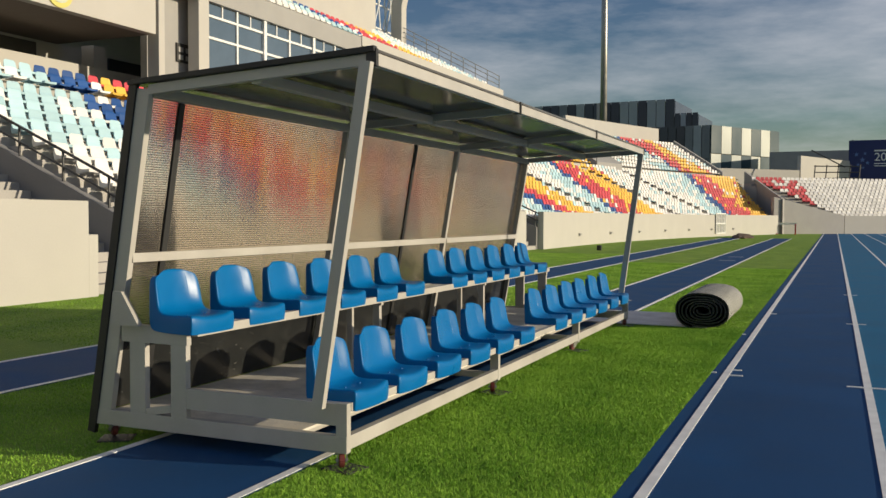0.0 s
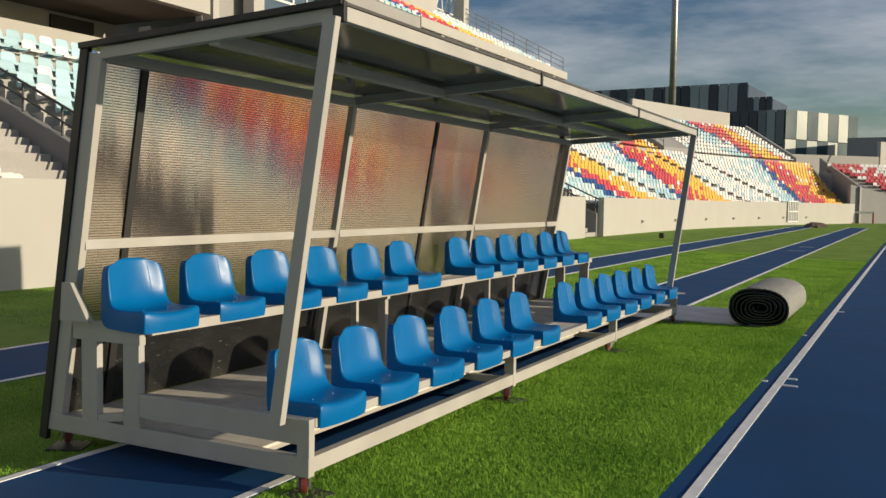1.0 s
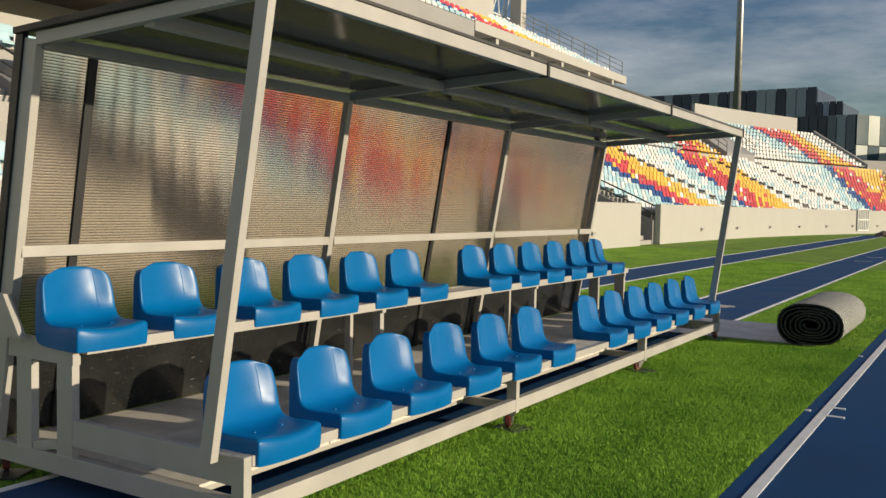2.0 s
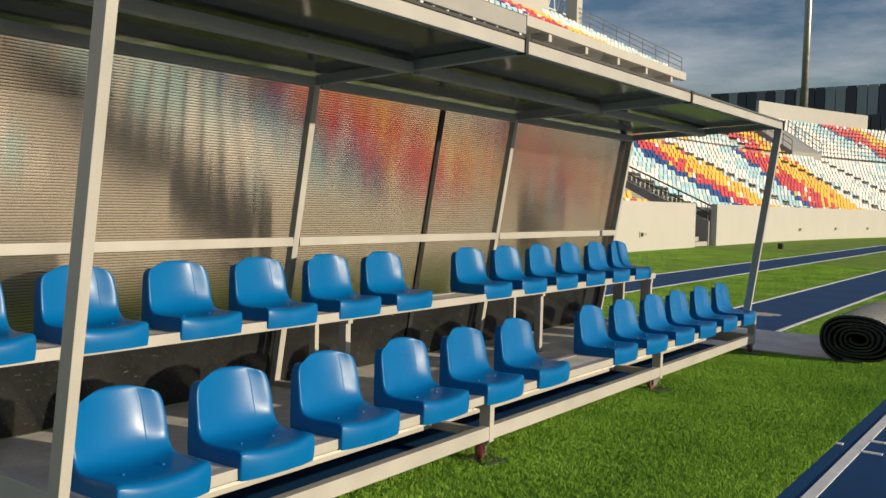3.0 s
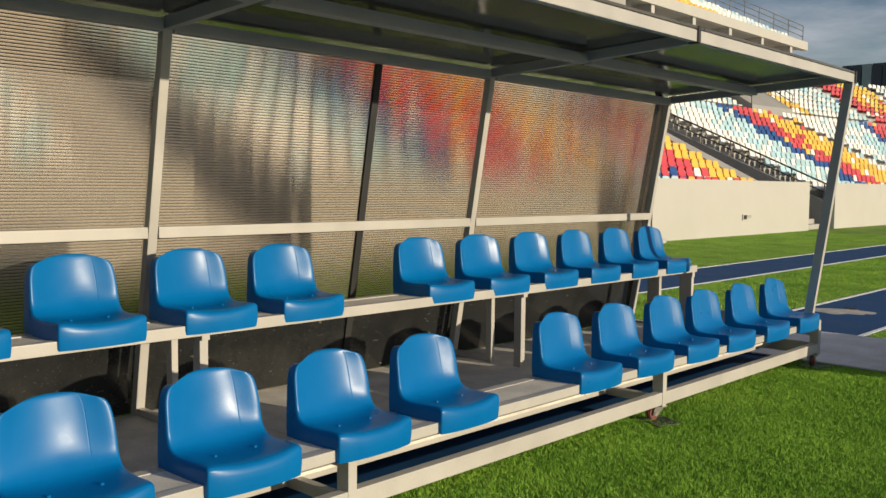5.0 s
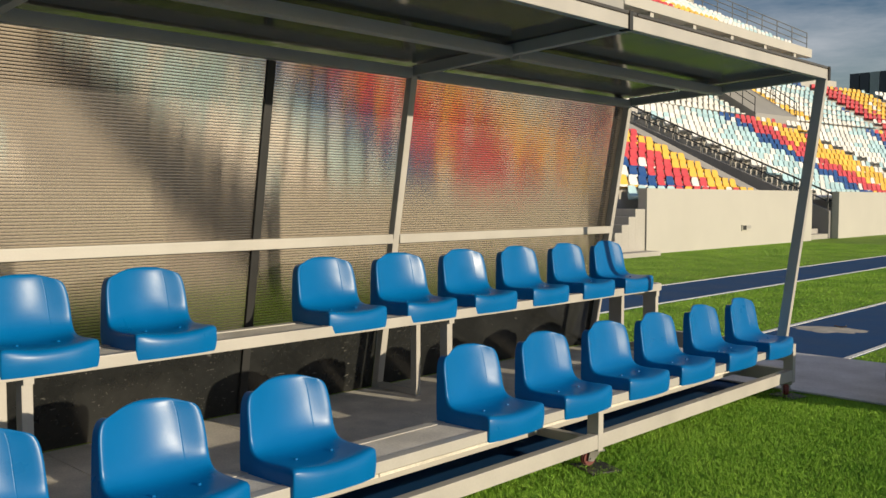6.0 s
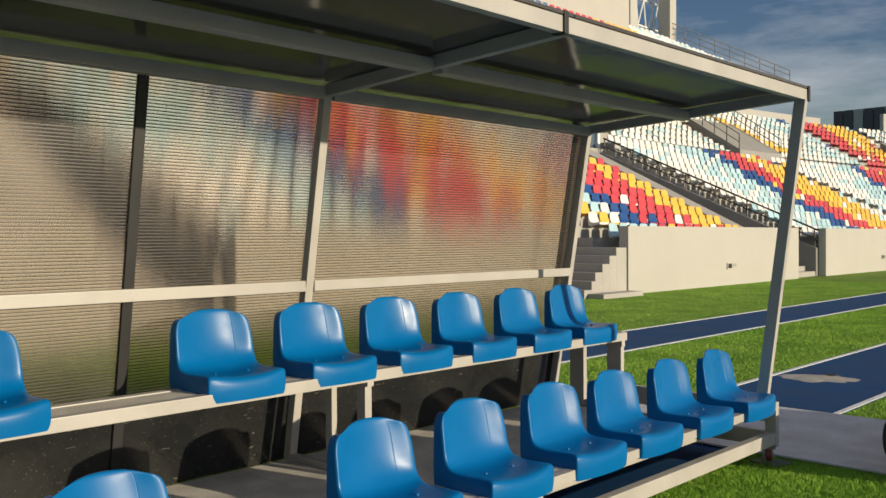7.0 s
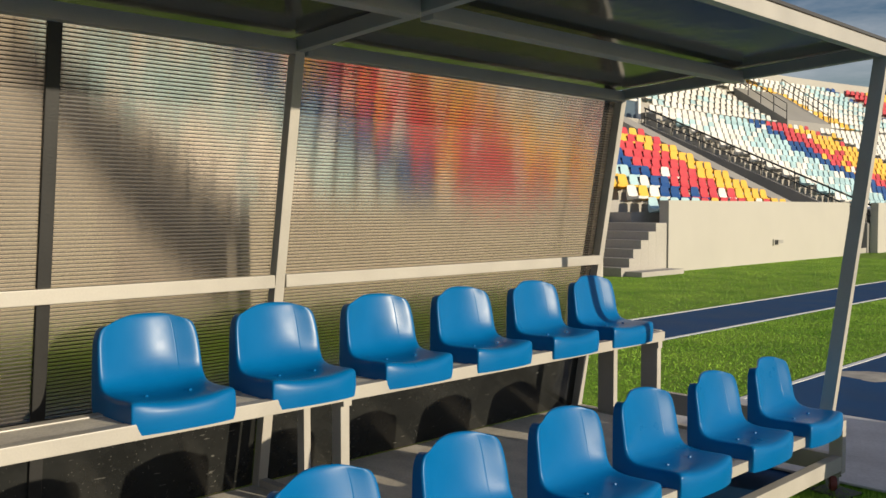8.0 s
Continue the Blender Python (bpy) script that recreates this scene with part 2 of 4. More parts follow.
def box(bm, x0, x1, y0, y1, z0, z1, bevel=0.0):
    r = bmesh.ops.create_cube(bm, size=1.0, matrix=Matrix.Translation(((x0 + x1) / 2, (y0 + y1) / 2, (z0 + z1) / 2)) @ Matrix.Diagonal((x1 - x0, y1 - y0, z1 - z0, 1)))
    if bevel:
        edges = list({e for v in r["verts"] for e in v.link_edges})
        bmesh.ops.bevel(bm, geom=edges, offset=bevel, segments=2, affect="EDGES", profile=0.7)
    return bm


def beam(bm, p, q, w, h, bevel=0.0, side=(0, 1, 0)):
    """A box tube from p to q: w along side, h across it."""
    p, q = Vector(p), Vector(q)
    along = (q - p).normalized()
    s = Vector(side)
    s = (s - along * s.dot(along)).normalized()
    u = along.cross(s)
    m = Matrix((along, s, u)).transposed().to_4x4()
    m.translation = (p + q) / 2
    r = bmesh.ops.create_cube(bm, size=1.0, matrix=m @ Matrix.Diagonal(((q - p).length, w, h, 1)))
    if bevel:
        edges = list({e for v in r["verts"] for e in v.link_edges})
        bmesh.ops.bevel(bm, geom=edges, offset=bevel, segments=2, affect="EDGES", profile=0.7)
    return bm


def rod(bm, p, q, r, n=10):
    p, q = Vector(p), Vector(q)
    m = (q - p).to_track_quat("Z", "Y").to_matrix().to_4x4()
    m.translation = (p + q) / 2
    bmesh.ops.create_cone(bm, cap_ends=True, segments=n, radius1=r, radius2=r, depth=(q - p).length, matrix=m)
    return bm


def tube_part(name, p, q, w, h, parent, mat=None, label="", side=(0, 1, 0)):
    return part(name, beam(bmesh.new(), p, q, w, h, min(w, h) * 0.08, side), mat or M_PAINT, parent, label)


def prism(bm, outline, y0, y1):
    """An outline of (x, z) pushed from y0 to y1."""
    a = [bm.verts.new((x, y0, z)) for x, z in outline]
    b = [bm.verts.new((x, y1, z)) for x, z in outline]
    k = len(outline)
    bm.faces.new(a)
    bm.faces.new(b[::-1])
    for i in range(k):
        bm.faces.new((a[i], b[i], b[(i + 1) % k], a[(i + 1) % k]))
    bmesh.ops.recalc_face_normals(bm, faces=bm.faces[:])
    return bm


def raw_mesh(name, verts, faces, mat, parent=None):
    me = bpy.data.meshes.new(name)
    me.from_pydata(verts, [], faces)
    me.materials.append(mat)
    me.update()
    ob = new(name, me)
    if parent is not None:
        ob.parent = parent
    return ob


# ---- ground, runways and track ----
tagged(link_bm("ground", box(bmesh.new(), -900, 900, -900, 900, -0.5, 0.0), M_TURF), "short green artificial turf round the running track", "ground", kind="structure")


def strip(name, x0, x1, y0, y1, z, mat, label, category):
    return tagged(link_bm(name, box(bmesh.new(), x0, x1, y0, y1, z - 0.06, z), mat), label, category, kind="structure")


strip("road_runway", -1.485, -0.24, -60, 62, 0.004, M_TRACK, "navy rubber runway between two turf strips", "runway")
strip("road_far_runway", -4.86, -3.535, -60, 62, 0.004, M_TRACK, "navy rubber runway beside the stand wall", "runway")
strip("road_track", 1.44, 2.71, -60, 104, 0.004, M_TRACK, "navy rubber lane of the running track", "running track")
strip("road_track_lanes", 2.71, 60, -60, 104, 0.005, M_TRACK2, "blue rubber lanes of the running track", "running track")
for i, (x, w, y1) in enumerate([(-1.455, 0.05, 62), (-0.27, 0.05, 62), (-4.83, 0.05, 62), (-3.566, 0.05, 62)] + [(1.57 + 1.14 * k, 0.06, 104) for k in range(9)]):
    strip("lane_line", x - w / 2, x + w / 2, -60, y1, 0.009, M_LINE, "white painted lane line on the rubber", "lane line")
for x, y, w in [(1.60, 4.00, 0.11), (1.58, 4.30, 0.08), (1.40, 4.10, 0.04), (2.66, 3.85, 0.34), (1.58, 9.6, 0.09), (1.40, 7.0, 0.04), (2.66, 8.7, 0.24), (-0.85, 26.5, 0.5), (-0.85, 29.5, 0.5), (2.66, 13.6, 0.22)]:
    strip("track_mark", x - w / 2 + 0.06, x + w / 2 + 0.06, y - 0.02, y + 0.02, 0.011, M_LINE, "short white painted mark across a lane line", "track mark")


def blades(name, x0, x1, y0, y1, count, h, w, seed):
    """Short upright turf fibres, one triangle each."""
    g = np.random.default_rng(seed)
    px, py = g.uniform(x0, x1, count), g.uniform(y0, y1, count)
    a = g.uniform(0, 2 * np.pi, count)
    hh = h * g.uniform(0.55, 1.15, count)
    ww = w * g.uniform(0.7, 1.3, count)
    # tufts a few centimetres across stand or lie together
    tuft = np.modf(np.abs(np.sin(np.floor(px / 0.028) * 12.99 + np.floor((py + 0.009 * np.floor(px / 0.028)) / 0.028) * 78.23) * 43758.5))[0]
    hh *= 0.55 + 0.75 * tuft
    lean, la = hh * g.uniform(0.1, 0.8, count), tuft * 2 * np.pi + g.normal(0, 1.1, count)
    v = np.empty((count, 3, 3))
    v[:, 0] = np.stack([px - ww * np.cos(a), py - ww * np.sin(a), np.zeros(count)], 1)
    v[:, 1] = np.stack([px + ww * np.cos(a), py + ww * np.sin(a), np.zeros(count)], 1)
    v[:, 2] = np.stack([px + lean * np.cos(la), py + lean * np.sin(la), hh], 1)
    me = bpy.data.meshes.new(name)
    me.vertices.add(count * 3)
    me.vertices.foreach_set("co", v.ravel())
    me.loops.add(count * 3)
    me.loops.foreach_set("vertex_index", np.arange(count * 3, dtype=np.int32))
    me.polygons.add(count)
    me.polygons.foreach_set("loop_start", np.arange(0, count * 3, 3, dtype=np.int32))
    me.update(calc_edges=True)
    me.materials.append(M_BLADE)
    return tagged(new(name, me), "short green artificial turf fibres", "turf", kind="stuff")


blades("turf_fibres", -0.22, 1.44, -2.5, 7.4, 430000, 0.021, 0.0019, 1)
blades("turf_fibres", -0.22, 1.43, 7.4, 22, 90000, 0.016, 0.004, 2)
blades("turf_fibres", -3.52, -1.50, -2.0, 9, 150000, 0.015, 0.0026, 3)
blades("turf_fibres", -3.52, -1.50, 9, 24, 70000, 0.015, 0.005, 4)
blades("turf_fibres", -9.25, -4.88, 3, 30, 90000, 0.014, 0.006, 5)


# ---- dugout ----
BAY, LONG = 2.44, 7.32
ROOF_F, ROOF_B = (0.14, 2.215), (-1.37, 2.135)       # underside line of the roof, (x, z)


def panel_x(z):
    return -1.420 - (2.13 - z) * 0.167


dugout = thing("team_dugout", "cream steel team shelter on castors with smoked back and blue seats", "dugout")

# back frames, end frames
for k in range(4):
    end = k in (0, 3)
    y = (0.0225, BAY, 2 * BAY, LONG - 0.0225)[k]
    w = 0.045
    if end:
        tube_part("back_post", (panel_x(0.10) + 0.004, y, 0.10), (panel_x(2.17) + 0.004, y, 2.17), w, 0.095, dugout)
    else:
        tube_part("back_post", (panel_x(0.10) + 0.028, y, 0.10), (panel_x(2.15) + 0.028, y, 2.15), 0.05, 0.05, dugout)
    if end:
        tube_part("bench_leg", (-1.160, y, 0.18), (-1.160, y, 0.63), w - 0.004, 0.115, dugout)
        tube_part("bench_leg", (-1.475, y, 0.16), (-1.475, y, 0.63), w - 0.004, 0.12, dugout)
        tube_part("foot_plate", (-1.41, y, 0.20), (-1.22, y, 0.235), w - 0.008, 0.045, dugout)
    else:
        tube_part("bench_leg", (-1.10, y, 0.18), (-1.10, y, 0.68), w, 0.06, dugout)
        tube_part("bench_leg", (-1.36, y, 0.18), (-1.36, y, 0.70), 0.035, 0.05, dugout)
        tube_part("foot_plate", (panel_x(0.2) + 0.06, y, 0.200), (-1.34, y, 0.200), 0.04, 0.035, dugout)
    tube_part("bench_bracket", (panel_x(0.7) + 0.06, y, 0.680), (-1.095 if end else -1.052, y, 0.680), w - 0.002, 0.108 if end else 0.05, dugout)
    tube_part("deck_joist", (panel_x(0.14) + 0.06, y, 0.137), (-0.07, y, 0.137), 0.04, 0.050, dugout)
    tube_part("seat_bracket", (-1.10 if end else -0.34, y, 0.307 if end else 0.300), (-0.07, y, 0.307 if end else 0.300), w - 0.002, 0.122 if end else 0.048, dugout)
    tube_part("front_leg", (-0.035, y, 0.10), (-0.035, y, 0.372 if end else 0.324), w, 0.07, dugout)
    tube_part("roof_rafter", (ROOF_B[0], y, ROOF_B[1] + 0.03), (ROOF_F[0] - 0.02, y, ROOF_F[1] + 0.03), w, 0.06, dugout)
for y, x0, x1 in ((-0.050, -0.150, 0.150), (LONG - 0.0225, -0.098, 0.146)):
    tube_part("front_post", (x0, y, 0.35), (x1, y, 2.225), 0.042, 0.068, dugout)
    bm = prism(bmesh.new(), [(-1.60, 0.94), (-1.535, 0.94), (-1.40, 0.735), (-1.62, 0.735)], y - 0.019, y + 0.019)
    part("gusset", bm, M_PAINT, dugout)
# long rails
for k in range(3):
    a, b = k * BAY + 0.03, (k + 1) * BAY - 0.03
    tube_part("back_rail", (panel_x(1.145) + 0.032, a, 1.142), (panel_x(1.145) + 0.032, b, 1.142), 0.05, 0.058, dugout, side=(1, 0, 0))
    tube_part("roof_back_rail", (ROOF_B[0] - 0.01, a, ROOF_B[1] + 0.018), (ROOF_B[0] - 0.01, b, ROOF_B[1] + 0.018), 0.06, 0.062, dugout, side=(1, 0, 0))
    tube_part("roof_purlin", (-0.61, a, 2.190), (-0.61, b, 2.190), 0.07, 0.06, dugout, side=(1, 0, 0))
    tube_part("deck_edge", (-0.40, a, 0.141), (-0.40, b, 0.141), 0.03, 0.040, dugout, side=(1, 0, 0))
    tube_part("deck_edge", (panel_x(0.14) + 0.06, a, 0.137), (panel_x(0.14) + 0.06, b, 0.137), 0.05, 0.048, dugout, side=(1, 0, 0))
    # roof edge tube with a black clip at each joint
    tube_part("roof_edge", (0.155, (0.0, 2.39, 4.82)[k] + 0.012, 2.245), (0.155, (2.39, 4.82, LONG)[k] - 0.012, 2.245), 0.045, 0.066, dugout, side=(1, 0, 0))
for k in range(4):
    y = (0.0, 2.39, 4.82, LONG)[k]
    part("edge_clip", box(bmesh.new(), 0.125, 0.188, y - 0.014, y + 0.014, 2.205, 2.298, 0.003), M_BLACK, dugout, "black edge clip")
tube_part("bench_rail", (-1.075, 0.046, 0.706), (-1.075, LONG - 0.046, 0.706), 0.05, 0.056, dugout, side=(1, 0, 0))
tube_part("bench_rail", (-1.30, 0.046, 0.706), (-1.30, LONG - 0.046, 0.706), 0.05, 0.056, dugout, side=(1, 0, 0))
tube_part("bench_rail", (-0.022, 0.046, 0.348), (-0.022, LONG - 0.046, 0.348), 0.05, 0.046, dugout, side=(1, 0, 0))
tube_part("bench_rail", (-0.27, 0.046, 0.348), (-0.27, LONG - 0.046, 0.348), 0.05, 0.046, dugout, side=(1, 0, 0))
tube_part("base_rail", (-0.028, 0.046, 0.150), (-0.028, LONG - 0.046, 0.150), 0.05, 0.076, dugout, side=(1, 0, 0))
for y in (0.0225, LONG - 0.0225):
    tube_part("base_rail", (panel_x(0.12) - 0.06, y, 0.142), (-0.002, y, 0.142), 0.049, 0.095, dugout)
# flat strip on the bench between its tubes
for x0, x1, z in ((-1.272, -1.104, 0.729), (-0.242, -0.050, 0.368)):
    part("bench_board", box(bmesh.new(), x0, x1, 0.04, LONG - 0.04, z - 0.018, z, 0.002), M_DECK, dugout, "grey bench board")
# deck boards across the shelter
n = 8
for k in range(n):
    a, b = 0.08 + k * (LONG - 0.16) / n, 0.08 + (k + 1) * (LONG - 0.16) / n - 0.006
    part("deck_board", box(bmesh.new(), panel_x(0.17) + 0.012, -0.34, a, b, 0.164, 0.180, 0.003), M_DECK, dugout)
# smoked back sheets between black joint profiles
joints = [0.0, 0.35, 3.865, 7.32]


def sheet(y0, y1, z0, z1):
    bm = bmesh.new()
    t = 0.010
    prism(bm, [(panel_x(z0), z0), (panel_x(z1), z1), (panel_x(z1) - t, z1), (panel_x(z0) - t, z0)], y0, y1)
    return part("back_sheet", bm, M_POLY, dugout, "smoked fluted polycarbonate sheet")


for a, b in zip(joints, joints[1:]):
    sheet(a + 0.012, b - 0.012, 0.10, 2.16)
# webs of the fluted sheets, and the dark kick sheet under the bench
for a, b in zip(joints, joints[1:]):
    bm = bmesh.new()
    for i in range(130):
        z = 0.19 + i * 0.0150
        x = panel_x(z)
        box(bm, x - 0.0012, x + 0.0008, a + 0.014, b - 0.014, z, z + 0.0048)
    tagged(part("fluting", bm, M_WEB, dugout), "brown flutes along the sheet", kind="stuff")
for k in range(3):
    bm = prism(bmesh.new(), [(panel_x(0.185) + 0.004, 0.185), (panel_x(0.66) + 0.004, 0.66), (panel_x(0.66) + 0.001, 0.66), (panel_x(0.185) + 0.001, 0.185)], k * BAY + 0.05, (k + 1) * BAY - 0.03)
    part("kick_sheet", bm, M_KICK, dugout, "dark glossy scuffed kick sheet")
for y in joints[1:-1]:
    bm = bmesh.new()
    beam(bm, (panel_x(0.17) + 0.008, y, 0.17), (panel_x(2.13) + 0.008, y, 2.13), 0.050, 0.022, 0.003)
    part("joint_profile", bm, M_BLACK, dugout, "black joint profile")
for y in (0.004, LONG - 0.004):
    bm = bmesh.new()
    beam(bm, (panel_x(0.04) - 0.075, y, 0.04), (panel_x(2.22) - 0.075, y, 2.22), 0.03, 0.06, 0.004)
    part("edge_trim", bm, M_BLACK, dugout, "black rubber edge trim")
# roof sheets
for k in range(3):
    a, b = k * BAY + 0.004, (k + 1) * BAY - 0.004
    prof = [(ROOF_B[0] - 0.13, ROOF_B[1] + 0.062), (0.182, 2.282), (0.182, 2.296), (ROOF_B[0] - 0.13, ROOF_B[1] + 0.076)]
    part("roof_sheet", prism(bmesh.new(), prof, a, b), M_ROOF, dugout, "dark glossy roof sheet")
part("roof_trim", beam(bmesh.new(), (ROOF_B[0] - 0.14, -0.008, ROOF_B[1] + 0.075), (0.18, -0.008, 2.296), 0.04, 0.032, 0.004), M_BLACK, dugout, "black rubber edge trim")


def seat_bm():
    """Moulded bucket shell: back rolled into the pan, rounded shoulders, side skirts, front lip."""
    bm = bmesh.new()
    prof = [(0.197, -0.078), (0.203, -0.03), (0.199, 0.012), (0.178, 0.026), (0.11, 0.022), (0.03, 0.018), (-0.03, 0.022), (-0.065, 0.040), (-0.090, 0.080), (-0.105, 0.137), (-0.117, 0.194), (-0.127, 0.250), (-0.134, 0.286), (-0.140, 0.301), (-0.152, 0.299)]
    half = [0.196, 0.201, 0.201, 0.200, 0.200, 0.201, 0.203, 0.204, 0.204, 0.202, 0.199, 0.192, 0.174, 0.150, 0.142]
    flank = [(0.168, -0.074), (0.166, -0.076), (0.160, -0.078), (0.14, -0.078), (0.09, -0.078), (0.0, -0.074), (-0.09, -0.068), (-0.128, -0.055), (-0.138, 0.0), (-0.140, 0.09), (-0.143, 0.17), (-0.147, 0.232), (-0.150, 0.272), (-0.152, 0.286), (-0.154, 0.286)]
    us = [-1.0, -0.975, -0.90, -0.75, -0.45, -0.15, 0.15, 0.40, 0.50, 0.538, 0.545, 0.55, 0.555, 0.562, 0.60, 0.75, 0.90, 0.975, 1.0]
    grid = []
    for i, ((x, z), w) in enumerate(zip(prof, half)):
        backness = min(1, max(0, (i - 5) / 4))
        row = []
        for u in us:
            a = abs(u)
            dish = 0.023 * (a ** 2.0) * (1 + backness)
            edge = -0.010 * max(0.0, (a - 0.86) / 0.14) ** 2
            groove = -0.0012 if u == 0.55 and 8 <= i <= 11 else 0.0
            px = x + backness * (dish - 0.015 + edge + groove)
            pz = z + (1 - backness) * ((dish * 0.9 + edge * 1.2) if i >= 2 else 0)
            if i >= 11:
                pz -= 0.030 * a ** 3 * (i - 10) / 3
            if i <= 2:
                px -= 0.022 * a ** 3
            row.append(bm.verts.new((px, u * w, pz)))
        grid.append(row)
    for r0, r1 in zip(grid, grid[1:]):
        for j in range(len(us) - 1):
            bm.faces.new((r0[j], r0[j + 1], r1[j + 1], r1[j]))
    # flanks fold back behind the shell and down to the bench
    for side, s in ((0, -1), (-1, 1)):
        prev = None
        for i, (row, (fx, fz)) in enumerate(zip(grid, flank)):
            v = row[side]
            if i >= 11:
                fz = min(fz, v.co.z - 0.004)
            k = bm.verts.new((fx, v.co.y + s * (0.0 if i < 4 else 0.005 if i < 9 else 0.002), fz))
            if prev:
                bm.faces.new((prev[0], v, k, prev[1]) if s > 0 else (v, prev[0], prev[1], k))
            prev = (v, k)
    bmesh.ops.recalc_face_normals(bm, faces=bm.faces[:])
    return bm


seat0 = part("seat", seat_bm(), M_SEAT, dugout, "glossy blue moulded plastic bucket seat", True)
sub = seat0.modifiers.new("round", "SUBSURF")
sub.levels = sub.render_levels = 1
for s in (-0.085, 0.085):
    bm = bmesh.new()
    bmesh.ops.create_cone(bm, cap_ends=True, segments=8, radius1=0.010, radius2=0.006, depth=0.010, matrix=Matrix.Translation((0.045, s, 0.025)))
    part("bolt", bm, M_SEAT, seat0)
UPPER = [-0.01, 0.56, 1.148, 1.73, 2.322, 2.885, 3.955, 4.52, 5.083, 5.64, 6.20, 6.73]
LOWER = [0.06, 0.605, 1.178, 1.768, 2.342, 2.918, 3.982, 4.555, 5.132, 5.668, 6.245, 6.815]
first = True
for ys, x, z in ((UPPER, -1.225, 0.770), (LOWER, -0.16, 0.398)):
    for i, y in enumerate(ys):
        tilt = pose(x + 0.006 * math.sin(7 * i), y + 0.205, z, 0, 0, 1.2 * math.sin(5.3 * i + x))
        if first:
            seat0.matrix_basis, first = tilt, False
        else:
            copy_thing(seat0, tilt)


def castor(x, y, turn):
    bm = bmesh.new()
    box(bm, -0.045, 0.045, -0.04, 0.04, 0.088, 0.100)
    for s in (-1, 1):
        prism(bm, [(-0.03, 0.090), (0.04, 0.090), (0.05, 0.045), (0.02, 0.038)], s * 0.026 - 0.003, s * 0.026 + 0.003)
    rod(bm, (0.033, -0.034, 0.054), (0.033, 0.034, 0.054), 0.008, 8)
    c = part("castor", bm, M_STEEL, dugout, "rusty swivel castor")
    c.matrix_basis = pose(x, y, 0, 0, 0, turn)
    wb = bmesh.new()
    bmesh.ops.create_cone(wb, cap_ends=True, segments=20, radius1=0.042, radius2=0.042, depth=0.034, matrix=pose(0.033, 0, 0.054, 90))
    bmesh.ops.bevel(wb, geom=[e for e in wb.edges if abs(abs(e.verts[0].co.y) - abs(e.verts[1].co.y)) < 1e-4], offset=0.007, segments=2, affect="EDGES")
    part("wheel", wb, M_WHEEL, c, "red rubber castor wheel")


PADS = [(-0.06, 0.05, -60), (-0.05, 2.42, -70), (-0.06, 4.90, -110), (-0.05, 7.27, -60), (-1.70, 0.05, 150), (-1.70, 2.44, 80), (-1.70, 4.88, 60), (-1.70, 7.27, 100)]
for x, y, turn in PADS:
    castor(x, y, turn)
pad = None
for x, y, turn in PADS:
    m = pose(x + 0.03, y - 0.02, 0.0, 0, 0, turn * 0.2)
    if pad is None:
        pad = tagged(link_bm("wheel_pad", box(bmesh.new(), -0.10, 0.10, -0.09, 0.09, 0.0, 0.012, 0.003), M_BLACK), "black square rubber pad under a castor", "wheel pad", "pads under the castors")
        pad.matrix_basis = m
    else:
        copy_thing(pad, m)


# ---- rolled turf mat ----
roll_thing = thing("turf_roll", "oval roll of turf, pale dotted backing outside, on the grass", "turf roll", (0.93, 8.25, 0))
def roll_mat():
    m = material("dotted_turf_backing", (0.44, 0.43, 0.38), 0.8, vary=0.2, scale=4, grain=60)
    nt = m.node_tree
    n, l = nt.nodes, nt.links
    tc = n.new("ShaderNodeTexCoord")
    dots = n.new("ShaderNodeTexBrick")
    dots.inputs["Scale"].default_value = 1.0
    dots.inputs["Brick Width"].default_value, dots.inputs["Row Height"].default_value = 0.06, 0.035
    dots.inputs["Mortar Size"].default_value = 0.010
    dots.inputs["Color1"].default_value = dots.inputs["Color2"].default_value = (0.74, 0.72, 0.66, 1)
    dots.inputs["Mortar"].default_value = (0.07, 0.075, 0.06, 1)
    l.new(tc.outputs["UV"], dots.inputs["Vector"])
    l.new(dots.outputs["Color"], n["Principled BSDF"].inputs["Base Color"])
    return m


def spiral(turns, rx, rz, thick, y0, y1):
    bm = bmesh.new()
    uvl = bm.loops.layers.uv.new("UVMap")
    seg = 44
    steps = int(turns * seg)
    ring, dist, last = [], 0.0, None
    for i in range(steps + 1):
        a = -math.pi / 2 - 2 * math.pi * i / seg
        f = 1 - 0.80 * i / steps
        c, s = math.cos(a), math.sin(a)
        wob = 1 + 0.03 * math.sin(3 * a + i * 0.11)
        sg = lambda v, p: math.copysign(abs(v) ** p, v)
        px, pz = rx * f * wob * sg(c, 0.85), rz * f * wob * sg(s, 0.85)
        gx, gz = px * (1 - thick / max(rx * f, 0.03)), pz * (1 - thick / max(rz * f, 0.03))
        if last:
            dist += math.hypot(px - last[0], pz - last[1])
        last = (px, pz)
        zc = rz * 0.985
        ring.append(([bm.verts.new(v) for v in ((px, y0, pz + zc), (px, y1, pz + zc), (gx, y1, gz + zc), (gx, y0, gz + zc))], dist))
    for (a, da), (b, db) in zip(ring, ring[1:]):
        for j in range(4):
            f = bm.faces.new((a[j], a[(j + 1) % 4], b[(j + 1) % 4], b[j]))
            ws = (0, 1, 1, 0)
            for lp, uv in zip(f.loops, ((da, ws[j]), (da, ws[(j + 1) % 4]), (db, ws[(j + 1) % 4]), (db, ws[j]))):
                lp[uvl].uv = uv
            f.material_index = 0 if j == 0 else 1
    bmesh.ops.recalc_face_normals(bm, faces=bm.faces[:])
    return bm


